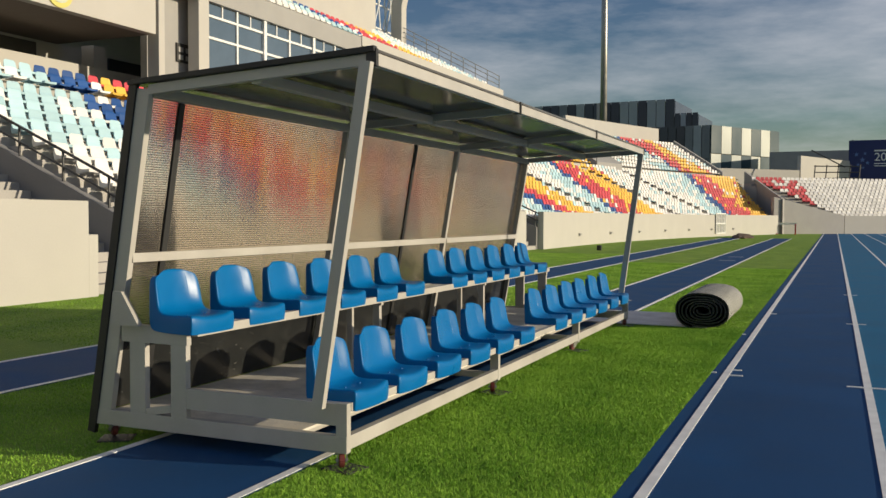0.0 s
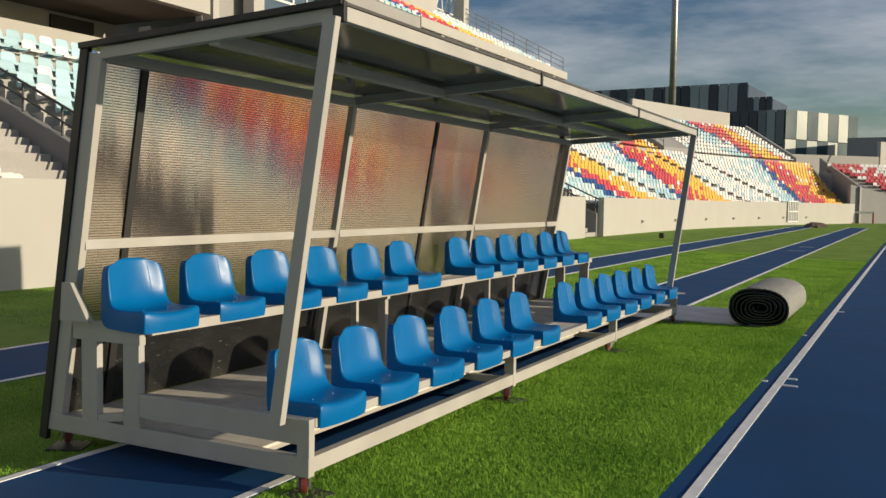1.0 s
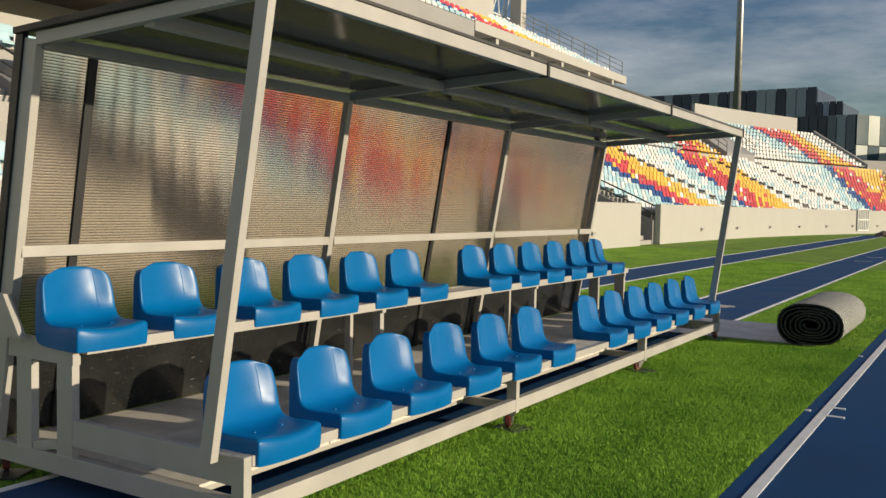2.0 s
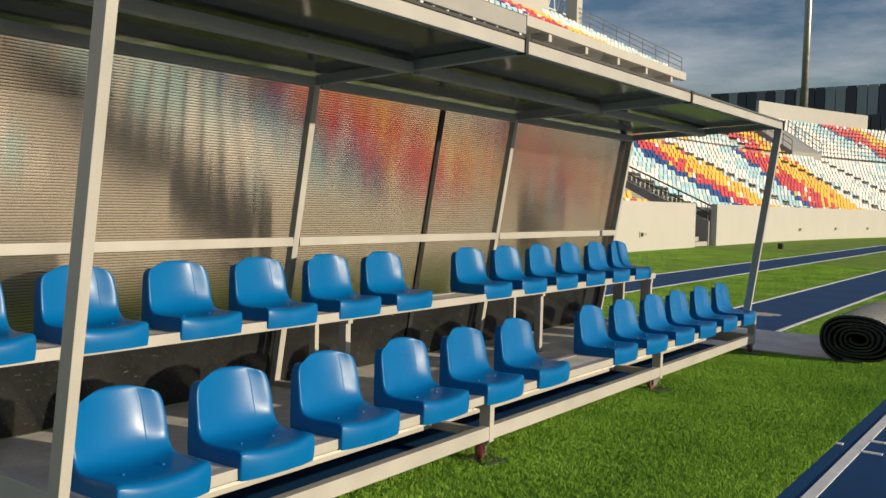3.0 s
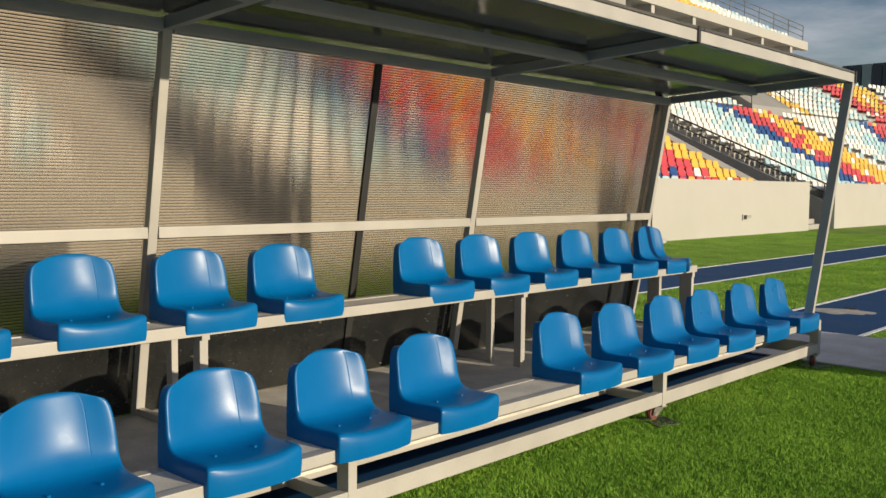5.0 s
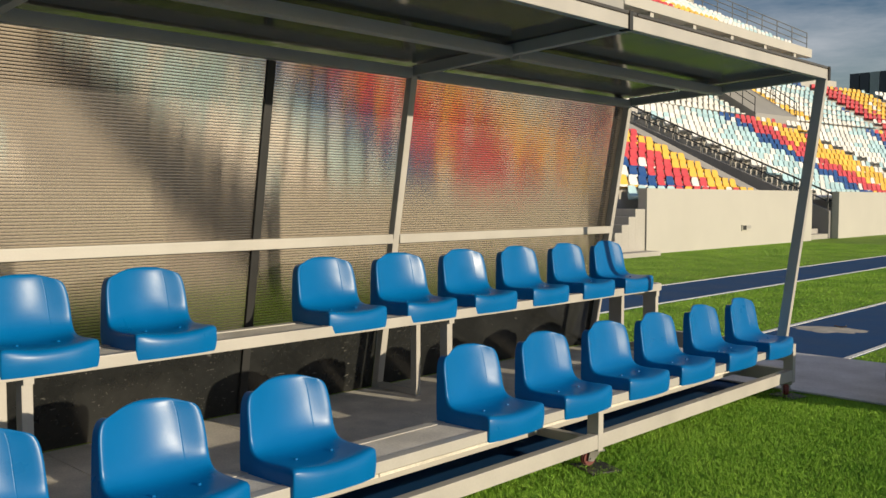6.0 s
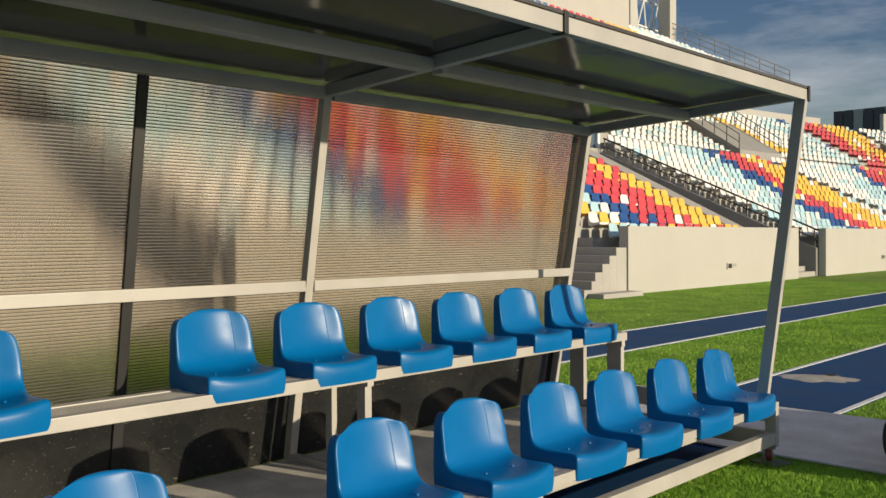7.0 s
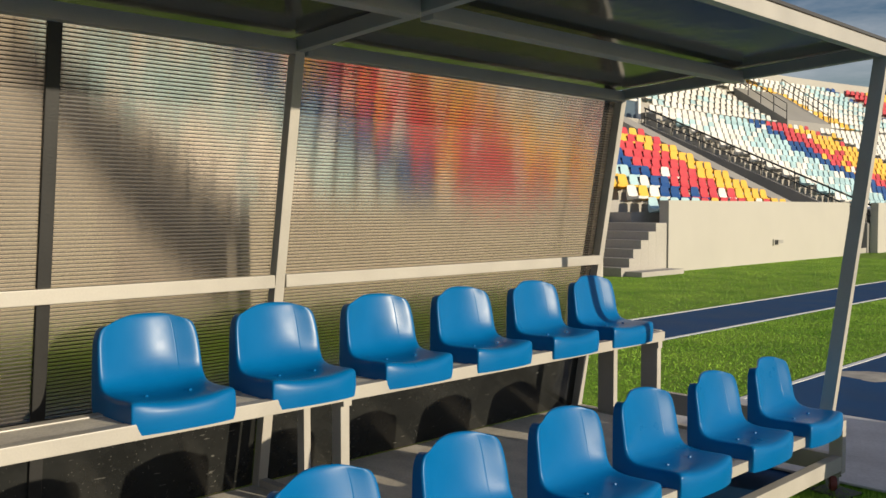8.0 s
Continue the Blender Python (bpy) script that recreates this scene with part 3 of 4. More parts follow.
M_DOTS = roll_mat()
ob = part("roll", spiral(6.3, 0.36, 0.235, 0.020, -0.90, 0.90), M_DOTS, roll_thing)
ob.data.materials.append(M_BLACK)
strip_bm = box(bmesh.new(), -2.6, 0.05, -0.86, 0.70, 0.012, 0.026, 0.004)
for v in strip_bm.verts:
    v.co.z += 0.006 * noise.noise(v.co * 2.1)
part("unrolled_end", strip_bm, M_MAT, roll_thing, "grey flat mat end lying on the grass")

# ---- stadium bowl ----
WX, BEND, RAD = -9.3, 38.0, 125.0


def bowl(s, d, z):
    """A point of the bowl: s along the wall, d behind it."""
    if s <= BEND:
        return (WX - d, s, z)
    a = (s - BEND) / RAD
    return (WX + RAD - (RAD + d) * math.cos(a), BEND + (RAD + d) * math.sin(a), z)


def bowl_turn(s):
    return 0.0 if s <= BEND else -math.degrees((s - BEND) / RAD)


def sweep(name, prof, s0, s1, mat, parent=None, step=4.0):
    """A closed (d, z) outline carried along the bowl from s0 to s1."""
    k = max(1, int(math.ceil((s1 - s0) / step))) if s1 > BEND else 1
    st = [s0 + (s1 - s0) * i / k for i in range(k + 1)]
    n = len(prof)
    verts = [bowl(s, d, z) for s in st for d, z in prof]
    faces = [tuple(range(n))[::-1], tuple(range(k * n, k * n + n))]
    for i in range(k):
        for j in range(n):
            faces.append((i * n + j, i * n + (j + 1) % n, (i + 1) * n + (j + 1) % n, (i + 1) * n + j))
    ob = raw_mesh(name, verts, faces, mat, parent)
    bm = bmesh.new()
    bm.from_mesh(ob.data)
    bmesh.ops.recalc_face_normals(bm, faces=bm.faces[:])
    bm.to_mesh(ob.data)
    bm.free()
    return ob


TREAD, RISE = 0.62, 0.30
ROW0_D, ROW0_Z, ROWS_LOW = 0.40, 1.08, 14
UP_D, UP_Z, UP_RISE, ROWS_UP = 10.54, 5.68, 0.40, 9
GAPS = [(6.4, 9.6), (18.2, 20.75), (29.3, 33.6)]            # stairs through the terrace
WALL_ENDS = [(7.38, 9.6), (18.2, 20.75), (31.2, 33.6)]       # openings in the front wall
WALL_H = 1.66
END_LOW, END_UP = 80.6, 89.9
END_SLANT = 0.70                                           # the far end of the lower stand runs out row by row


def stepped(d0, z0, tread, rise, rows, base):
    prof = [(d0, base), (d0, z0)]
    for i in range(rows):
        prof += [(d0 + (i + 1) * tread, z0 + i * rise)]
        if i < rows - 1:
            prof += [(d0 + (i + 1) * tread, z0 + (i + 1) * rise)]
    prof += [(d0 + rows * tread, base)]
    return prof


low_prof = stepped(ROW0_D, ROW0_Z, TREAD, RISE, ROWS_LOW, 0.0)
LOW_BACK = ROW0_D + ROWS_LOW * TREAD
edges = [-30.0] + [e for g in GAPS for e in g]
for a, b in zip(edges[::2], edges[1::2]):
    tagged(sweep("stand", low_prof, a, b, M_CONC), "grey stepped concrete terrace of the lower stand", "stand", kind="structure")
# over the open stair only the two lowest rows are missing
tagged(sweep("stand", stepped(ROW0_D + 2 * TREAD, ROW0_Z + 2 * RISE, TREAD, RISE, ROWS_LOW - 2, 0.0), GAPS[1][0] + 0.004, GAPS[1][1] - 0.004, M_CONC), "grey stepped concrete terrace above the open stairs", "stand", kind="structure")
for row in range(ROWS_LOW):
    d, z = ROW0_D + row * TREAD, ROW0_Z + row * RISE
    tagged(sweep("stand", [(d, 0.0), (d, z), (d + TREAD, z), (d + TREAD, 0.0)], GAPS[-1][1], END_LOW + END_SLANT * row, M_CONC), "grey concrete step of the lower stand", "stand", kind="structure")
edges = [-30.0] + [e for g in WALL_ENDS for e in g] + [END_LOW]
for a, b in zip(edges[::2], edges[1::2]):
    tagged(sweep("wall_front", [(0.0, 0.0), (0.0, WALL_H), (0.25, WALL_H), (0.25, 0.0)], a, b, M_WALL), "cream rendered low wall in front of the stand", "wall", kind="structure")
# stairs in the gaps, grey far-side parapets and their rails


def parapet_top(d):
    return 0.86 + d * 0.445


def stair_rail(s):
    rail = thing("stair_rail", "dark steel handrail climbing beside the stand stairs", "handrail", kind="structure")
    n = 7
    for i in range(n + 1):
        d = 0.35 + (LOW_BACK - 0.5) * i / n
        x, y, z = bowl(s, d, parapet_top(d))
        part("rail_post", rod(bmesh.new(), (x, y, z - 0.02), (x, y, z + 0.63), 0.026, 8), M_RAIL, rail)
    for h, r in ((0.63, 0.032), (0.30, 0.024)):
        part("rail_bar", rod(bmesh.new(), bowl(s, 0.2, parapet_top(0.2) + h), bowl(s, LOW_BACK - 0.1, parapet_top(LOW_BACK - 0.1) + h), r, 8), M_RAIL, rail)


def stair_wall(s0, s1):
    prof = [(0.26, 0.0), (0.26, parapet_top(0.26)), (LOW_BACK - 0.02, parapet_top(LOW_BACK)), (LOW_BACK - 0.02, 0.0)]
    tagged(sweep("wall_stair", prof, s0, s1, M_PARAPET), "grey sloping stair parapet wall", "wall", kind="structure")


for a, b in (GAPS[0], GAPS[2]):
    d0, tread, back_d = 0.28, 0.33, LOW_BACK - 0.03
    prof = [(d0, 0.0), (d0, 0.17)]
    for i in range(26):
        prof += [(d0 + tread * (i + 1), 0.17 + 0.175 * i), (d0 + tread * (i + 1), 0.17 + 0.175 * (i + 1))]
    prof = [p for p in prof if p[0] < back_d]
    prof += [(back_d, prof[-1][1]), (back_d, 0.0)]
    tagged(sweep("stairs", prof, a + (0.96 if a > 29 else 0.004), b - 0.225, M_CONC), "grey concrete stairs through the stand wall", "stairs", kind="structure")
    stair_wall(b - 0.22, b - 0.004)
    stair_rail(b - 0.11)
# the open stair climbs along the wall towards its end
for i in range(6):
    y0 = 18.75 + 0.30 * i
    tagged(link_bm("stairs", box(bmesh.new(), WX - 1.60, WX - 0.02 + (0.10 if i < 2 else 0.0), y0, y0 + 0.30 if i < 5 else 20.70, 0.0, 0.19 * (i + 1), 0.006), M_CONC), "grey concrete step climbing along the stand wall", "stairs", kind="structure")
tagged(sweep("wall_stair_kerb", [(0.30, 0.0), (0.30, 1.13), (LOW_BACK - 0.03, 5.50), (LOW_BACK - 0.03, 0.0)], 29.31, 30.25, M_CONC), "broad sloping concrete kerb beside the stairs", "wall", kind="structure")
# shallow base step block at the open stair
tagged(link_bm("plinth", box(bmesh.new(), WX + 0.085, WX + 0.50, 18.9, 20.60, 0.0, 0.11, 0.01), M_CONC), "low concrete step at the foot of the stairs", "step", kind="structure")
tagged(link_bm("wall_end_block", box(bmesh.new(), WX - 0.25, WX - 0.004, 7.385, 7.60, 0.0, 1.08, 0.01), M_WALL), "cream rendered low end block of the wall", "wall", kind="structure")
# vents along the wall
vent = None
for s in (26.3, 39.7, 45.6, 51.3, 56.6, 61.6, 66.4, 71.0):
    x, y, z = bowl(s, 0.0, 0.55)
    m = pose(x, y, z, 0, 0, bowl_turn(s))
    if vent is None:
        vent = thing("wall_vent", "small recessed vent box in the cream wall", "vent", group="vents in the stand wall")
        part("vent_frame", box(bmesh.new(), -0.02, 0.035, -0.30, 0.30, -0.09, 0.09, 0.006), M_WALL, vent)
        part("vent_slot", box(bmesh.new(), 0.0, 0.040, -0.26, -0.04, -0.065, 0.065), M_BLACK, vent)
        part("vent_slot", box(bmesh.new(), 0.0, 0.040, 0.0, 0.26, -0.03, 0.06), M_GREY, vent)
        vent.matrix_basis = m
    else:
        copy_thing(vent, m)

# upper stand
UP_TREAD = 0.66
up_prof = stepped(UP_D, UP_Z, UP_TREAD, UP_RISE, ROWS_UP, 4.0)
UP_BACK, UP_TOP = UP_D + ROWS_UP * UP_TREAD, UP_Z + (ROWS_UP - 1) * UP_RISE
WALK_Z = 5.05
walk_prof = [(LOW_BACK, 3.0), (LOW_BACK, WALK_Z), (UP_D - 0.003, WALK_Z), (UP_D - 0.003, 3.0)]
tagged(sweep("stand_walkway", walk_prof, -30, END_UP, M_CONC), "grey concrete walkway between the two stands", "walkway", kind="structure")
tagged(sweep("stand", up_prof, 36.5, END_UP, M_CONC), "grey stepped concrete terrace of the upper stand", "stand", kind="structure")
tagged(sweep("wall_upper_front", [(UP_D - 0.2, WALK_Z), (UP_D - 0.2, 5.72), (UP_D - 0.004, 5.72), (UP_D - 0.004, WALK_Z)], 36.5, END_UP, M_WALL), "cream rendered parapet of the upper stand", "wall", kind="structure")
for a, b, top in ((36.5, 65.2, UP_TOP + 1.1), (72.3, 87.4, UP_TOP + 2.0)):
    tagged(sweep("wall_back", [(UP_BACK, 0.0), (UP_BACK, top), (UP_BACK + 0.3, top), (UP_BACK + 0.3, 0.0)], a, b, M_WALL), "cream rendered back wall of the upper stand", "wall", kind="structure")


def end_wall(name, s, d0, z0, d1, z1, base, th=0.3):
    ob = sweep(name, [(d0, base), (d0, z0), (d1, z1), (d1, base)], s, s + th, M_GREY)
    return tagged(ob, "grey sloping end wall of the stand", "wall", kind="structure")


# the lower end wall follows the slanting end of the rows
bm = bmesh.new()
ends = [(0.0, 3.1), (LOW_BACK + 0.4, 6.3)]
low = [bm.verts.new(bowl(END_LOW + 0.9 + (END_SLANT / TREAD) * d + off, d, z)) for off in (0.0, 0.35) for d, top in ends for z in (0.0, top)]
for f in ((0, 1, 3, 2), (4, 6, 7, 5), (0, 4, 5, 1), (1, 5, 7, 3), (3, 7, 6, 2), (2, 6, 4, 0)):
    bm.faces.new([low[i] for i in f])
bmesh.ops.recalc_face_normals(bm, faces=bm.faces[:])
tagged(link_bm("wall_end_low", bm, M_GREY), "grey sloping end wall of the stand", "wall", kind="structure")
end_wall("wall_end_up", END_UP, UP_D, 6.2, UP_BACK, UP_TOP + 0.9, 3.0)
# stairwell cuts in the upper stand, with rails
for s in (47.5, 67.5):
    tagged(sweep("wall_stairwell", [(UP_D - 0.25, WALK_Z), (UP_D - 0.25, 6.1), (UP_D + 2.9, 8.1), (UP_D + 2.9, WALK_Z)], s, s + 4.2, M_GREY), "dark grey stairwell walls in the upper stand", "wall", kind="structure")
    rail = thing("stair_rail", "dark steel handrail round the upper stairwell", "handrail", kind="structure")
    for off in (0.0, 4.2):
        for i in range(5):
            d = UP_D - 0.2 + 3.0 * i / 4
            x, y, z = bowl(s + off, d, 6.1 + 2.0 * i / 4)
            part("rail_post", rod(bmesh.new(), (x, y, z), (x, y, z + 0.85), 0.025, 6), M_RAIL, rail)
        for h in (0.85, 0.42):
            part("rail_bar", rod(bmesh.new(), bowl(s + off, UP_D - 0.2, 6.1 + h), bowl(s + off, UP_D + 2.8, 8.1 + h), 0.022, 6), M_RAIL, rail)


# ---- stadium seats ----
def stand_seat():
    """One shell seat facing +x: pan, rounded back and front lip."""
    prof = [(0.19, -0.06), (0.20, 0.0), (0.0, -0.015), (-0.10, 0.01), (-0.14, 0.10), (-0.165, 0.24), (-0.178, 0.275), (-0.20, 0.262), (-0.175, 0.0), (-0.15, -0.10)]
    half = [0.20, 0.205, 0.20, 0.205, 0.205, 0.185, 0.13, 0.13, 0.205, 0.20]
    v, f = [], []
    for (x, z), w in zip(prof, half):
        v += [(x, -w, z), (x, 0, z - (0.012 if z < 0.05 else 0)), (x, w, z)]
    n = len(prof)
    for i in range(n - 1):
        for j in (0, 1):
            f.append((i * 3 + j, i * 3 + j + 1, i * 3 + j + 4, i * 3 + j + 3))
    f.append((0, 3, 6, 9, 24, 27))
    f.append((2, 29, 26, 11, 8, 5))
    f.append((9, 12, 15, 24))
    f.append((26, 17, 14, 11))
    f.append((15, 18, 21, 24))
    f.append((26, 23, 20, 17))
    return np.array(v), f


SEAT_V, SEAT_F = stand_seat()
# each band: start along the wall and drift per row of blue, red and yellow, its end, and the pale blue run before it
BANDS = [((13.5, 0.05), (15.5, 0.05), (20.0, 0.05), (21.4, 0.20), 4.4),
         ((23.0, 0.10), (23.7, 0.15), (26.7, 0.10), (29.3, 0.05), 1.6),
         ((38.2, 0.26), (39.4, 0.26), (41.9, 0.26), (45.2, 0.25), 3.4),
         ((49.8, 0.54), (50.6, 0.55), (54.4, 0.50), (58.5, 0.44), 2.6),
         ((71.9, 0.64), (73.0, 0.64), (77.1, 0.58), (99.0, 0.0), 3.0)]
UP_BANDS = [((53.4, -0.22), (53.4, -0.22), (53.4, -0.22), (54.6, -0.22), 0.0),
            ((61.2, -0.06), (62.2, -0.06), (64.4, 0.06), (68.0, 0.0), 3.0),
            ((82.4, -0.26), (83.0, -0.26), (85.0, 0.0), (88.2, -0.20), 3.4)]
pick = random.Random(11)


def seat_tone(s, row, bands=BANDS):
    """Bands of pale blue, blue, red and yellow over white, with some seats out of order."""
    s = s + pick.gauss(0, 0.28)
    for blue, red, yellow, end, pale in bands:
        b, r, y, e = (p + q * row for p, q in (blue, red, yellow, end))
        if b - pale <= s < e:
            if pick.random() < 0.06:
                return "white"
            if s >= y:
                return "yellow" if pick.random() > 0.06 else "red"
            if s >= r:
                return "red" if pick.random() > 0.1 else "yellow"
            if s >= b:
                return "blue"
            return "pale_blue" if pick.random() > 0.22 else "white"
    return "white" if pick.random() > 0.10 else "pale_blue"


def in_gap(s, row, pad=0.35):
    return any(a - pad < s < b + pad for a, b in (GAPS if row < 2 else (GAPS[0], GAPS[2])))


far_seats = {k: [] for k in SEAT_TONES}
near_seats = []
AISLES = [47.8, 61.8, 68.6]
for row in range(ROWS_LOW):
    d, z = ROW0_D + row * TREAD + 0.34, ROW0_Z + row * RISE + 0.40
    s = -6.0
    while s < END_LOW + END_SLANT * row - 0.6:
        s += 0.50
        if (row == 9 and 18 < s < 30) or (row == 11 and s < 18) or in_gap(s, row) or (s > 34 and any(abs(s - a) < 0.5 for a in AISLES)):
            continue
        tone = seat_tone(s, row)
        if 23.5 < s < 29.3 and row > 8:
            tone = "white"
        if s < 6.4 or (s < 11.6 and row < 6 - 1.4 * (s - 9.6)):
            tone = "white" if pick.random() > 0.1 else "pale_blue"
        here = (s, d, z, tone)
        (near_seats if 20.75 < s < 29.3 and row < 9 else far_seats[tone]).append(here)
for row in range(ROWS_UP):
    d, z = UP_D + row * UP_TREAD + 0.36, UP_Z + row * UP_RISE + 0.40
    s = 37.0
    while s < END_UP - 0.8:
        s += 0.50
        if any(c - 0.4 < s < c + 4.6 for c in (47.5, 67.5)) and row < 5:
            continue
        if any(abs(s - a) < 0.55 for a in AISLES):
            continue
        tone = seat_tone(s, row, UP_BANDS)
        far_seats[tone].append((s, d, z, tone))


def seat_cloud(name, mats, tone, label):
    """Many seats joined: mats is a list of matrices."""
    k = len(SEAT_V)
    verts, faces = [], []
    for i, m in enumerate(mats):
        a = np.array(m)
        verts.append(SEAT_V @ a[:3, :3].T + a[:3, 3])
        faces += [tuple(i * k + j for j in f) for f in SEAT_F]
    if verts:
        ob = raw_mesh(name, np.concatenate(verts).tolist(), faces, SEAT_TONES[tone])
        tagged(ob, label, "stadium seats", kind="stuff")


def seat_pose(s, d, z):
    x, y, zz = bowl(s, d, z)
    return pose(x, y, zz, 0, pick.uniform(-2, 2), bowl_turn(s) + pick.uniform(-2, 2))


for tone, rows in far_seats.items():
    seat_cloud("stadium_seats", [seat_pose(s, d, z) for s, d, z, _ in rows], tone, "rows of %s plastic stadium seats on the terraces" % tone.replace("_", " "))
near_mesh = {}
for s, d, z, tone in near_seats:
    if tone not in near_mesh:
        ob = raw_mesh("stadium_seat", SEAT_V.tolist(), SEAT_F, SEAT_TONES[tone])
        near_mesh[tone] = ob.data
    else:
        ob = new("stadium_seat", near_mesh[tone])
    ob.matrix_basis = seat_pose(s, d, z)
    tagged(ob, "%s plastic shell seat fixed to the concrete terrace" % tone.replace("_", " "), "stadium seat", "seats in the near terrace block")

# ---- far end stand ----
END0, END_A = Vector((3.3, 86.0, 0)), 38.0
end_m = pose(END0.x, END0.y, 0, 0, 0, END_A)


def end_box(name, x0, x1, y0, y1, z0, z1, mat, label, category):
    ob = link_bm(name, box(bmesh.new(), x0, x1, y0, y1, z0, z1), mat)
    ob.matrix_basis = end_m
    return tagged(ob, label, category, kind="structure")


end_box("wall_far_end", 0, 70, 0, 0.3, 0, 1.66, M_WALL, "cream rendered wall of the far end stand", "wall")
bm = bmesh.new()
sp = stepped(0.4, 1.15, 0.64, 0.31, 13, 0.0)
a = [bm.verts.new((-0.2 - 0.56 * max(0.0, d - 0.4), d, z)) for d, z in sp]
b = [bm.verts.new((70.0, d, z)) for d, z in sp]
bm.faces.new(a), bm.faces.new(b[::-1])
for i in range(len(sp)):
    bm.faces.new((a[i], b[i], b[(i + 1) % len(sp)], a[(i + 1) % len(sp)]))
bmesh.ops.recalc_face_normals(bm, faces=bm.faces[:])
ob = link_bm("stand_far_end", bm, M_CONC)
ob.matrix_basis = end_m
tagged(ob, "grey stepped terrace of the far end stand", "stand", kind="structure")
clouds = {k: [] for k in SEAT_TONES}
for row in range(13):
    x = -4.4 * row / 12
    while x < 60:
        x += 0.50
        q = (x + 4.4 * row / 12) / max(0.1, 0.62 * (row - 3))
        tone = "red" if 0 < q < 1 and pick.random() > 0.35 else ("pale_blue" if 19 < x < 23 and row > 6 else "white")
        clouds[tone].append(end_m @ pose(x, 0.4 + 0.64 * row + 0.36, 1.15 + 0.31 * row + 0.40, 0, 0, -90 + pick.uniform(-2, 2)))
for tone, mats in clouds.items():
    seat_cloud("stadium_seats", mats, tone, "rows of %s plastic seats on the far end stand" % tone.replace("_", " "))
# sloping grey retaining wall between the two stands
bm = bmesh.new()
pts = [(-2.5, 80.2, 0.0), (-2.5, 80.2, 3.3), (3.25, 85.9, 1.66), (3.25, 85.9, 0.0)]
v = [bm.verts.new(p) for p in pts] + [bm.verts.new((p[0] - 0.25, p[1] + 0.3, p[2])) for p in pts]
for f in ((0, 1, 2, 3), (7, 6, 5, 4), (0, 4, 5, 1), (1, 5, 6, 2), (2, 6, 7, 3), (3, 7, 4, 0)):
    bm.faces.new([v[i] for i in f])
bmesh.ops.recalc_face_normals(bm, faces=bm.faces[:])
tagged(link_bm("wall_ramp", bm, M_GREY), "grey sloping retaining wall beside the far stand", "wall", kind="structure")
def skew_wall(name, p, q, z0, z1, label):
    ob = link_bm(name, beam(bmesh.new(), (p[0], p[1], (z0 + z1) / 2), (q[0], q[1], (z0 + z1) / 2), 0.4, z1 - z0, 0.0, side=(q[1] - p[1], p[0] - q[0], 0)), M_WALL)
    return tagged(ob, label, "wall", kind="structure")


skew_wall("wall_concourse", (-9.7, 100.0), (-1.55, 107.9), 0, 7.0, "long cream concourse wall behind the stands")
skew_wall("wall_concourse_high", (-1.45, 108.0), (3.9, 121.0), 0, 8.7, "tall cream concourse wall behind the end stand")
skew_wall("wall_concourse_end", (4.0, 121.0), (40.0, 146.0), 0, 6.0, "long cream concourse wall behind the end stand")
tagged(link_bm("roof_far_hall", box(bmesh.new(), -6.0, 8.0, 128.0, 136.0, 0.0, 10.6), M_GREY), "grey low hall roof behind the concourse wall", "building", kind="structure")

# ---- main tribune ----
M_SOFFIT = material("brown_soffit", (0.16, 0.13, 0.11), 0.8, vary=0.1)
TX, TY = -19.3, 20.0
tribune = thing("tribune_building", "cream tribune with a cantilevered upper deck and glazed boxes", "tribune", (TX, TY, 0))


def tpart(name, x0, x1, y0, y1, z0, z1, mat, label=""):
    return part(name, box(bmesh.new(), x0 - TX, x1 - TX, y0 - TY, y1 - TY, z0, z1, 0.01), mat, tribune, label)


tpart("balcony_front", -19.65, -19.3, -30, 20.45, 7.72, 9.9, M_WALL)
tpart("balcony_floor", -28, -19.65, -30, 20.45, 7.72, 7.95, M_SOFFIT)
tpart("back_wall", -24.3, -23.9, -30, 34, 0, 7.72, M_WALL)
tpart("upper_wall", -28, -27.7, -30, 43, 7.9, 20, M_WALL)
tpart("kerb_wall", -22.55, -22.3, -30, 34, 5.05, 6.80, M_WALL)
for y in (21.4, 9.0, -3.0):
    tpart("column", -23.4, -22.8, y - 0.3, y + 0.3, 5.05, 7.72, M_WALL)
tpart("dark_opening", -23.89, -23.8, 17.6, 19.4, 5.4, 7.6, M_RAIL)
tpart("dark_opening", -23.89, -23.8, 22.9, 25.2, 5.4, 7.6, M_RAIL)
tpart("pier", -19.8, -19.3, 20.6, 20.9, 0, 13, M_WALL)
tpart("grey_bay", -20.4, -20.1, 20.9, 23.9, 0, 13, M_GREY)
tpart("pier", -19.8, -19.3, 22.75, 23.35, 0, 10.6, M_WALL)
tpart("side_wall", -24.3, -19.85, 34.9, 35.2, 3.4, 10.0, M_GREY)
sign = tagged(link_bm("wall_sign", box(bmesh.new(), -20.1, -20.03, 22.40, 23.25, 7.15, 7.85, 0.01), M_BLACK), "black square sign on the grey wall", "sign")
for j in range(2):
    for i in range(2):
        part("sign_mark", box(bmesh.new(), -20.03, -20.022, 22.49 + 0.40 * i, 22.75 + 0.40 * i, 7.24 + 0.29 * j, 7.42 + 0.29 * j), M_GREY, sign)
window = thing("window_1", "dark blue glazing with white mullions under the upper deck", "window", kind="structure")
gy = [23.45, 27.1, 30.9, 34.8]
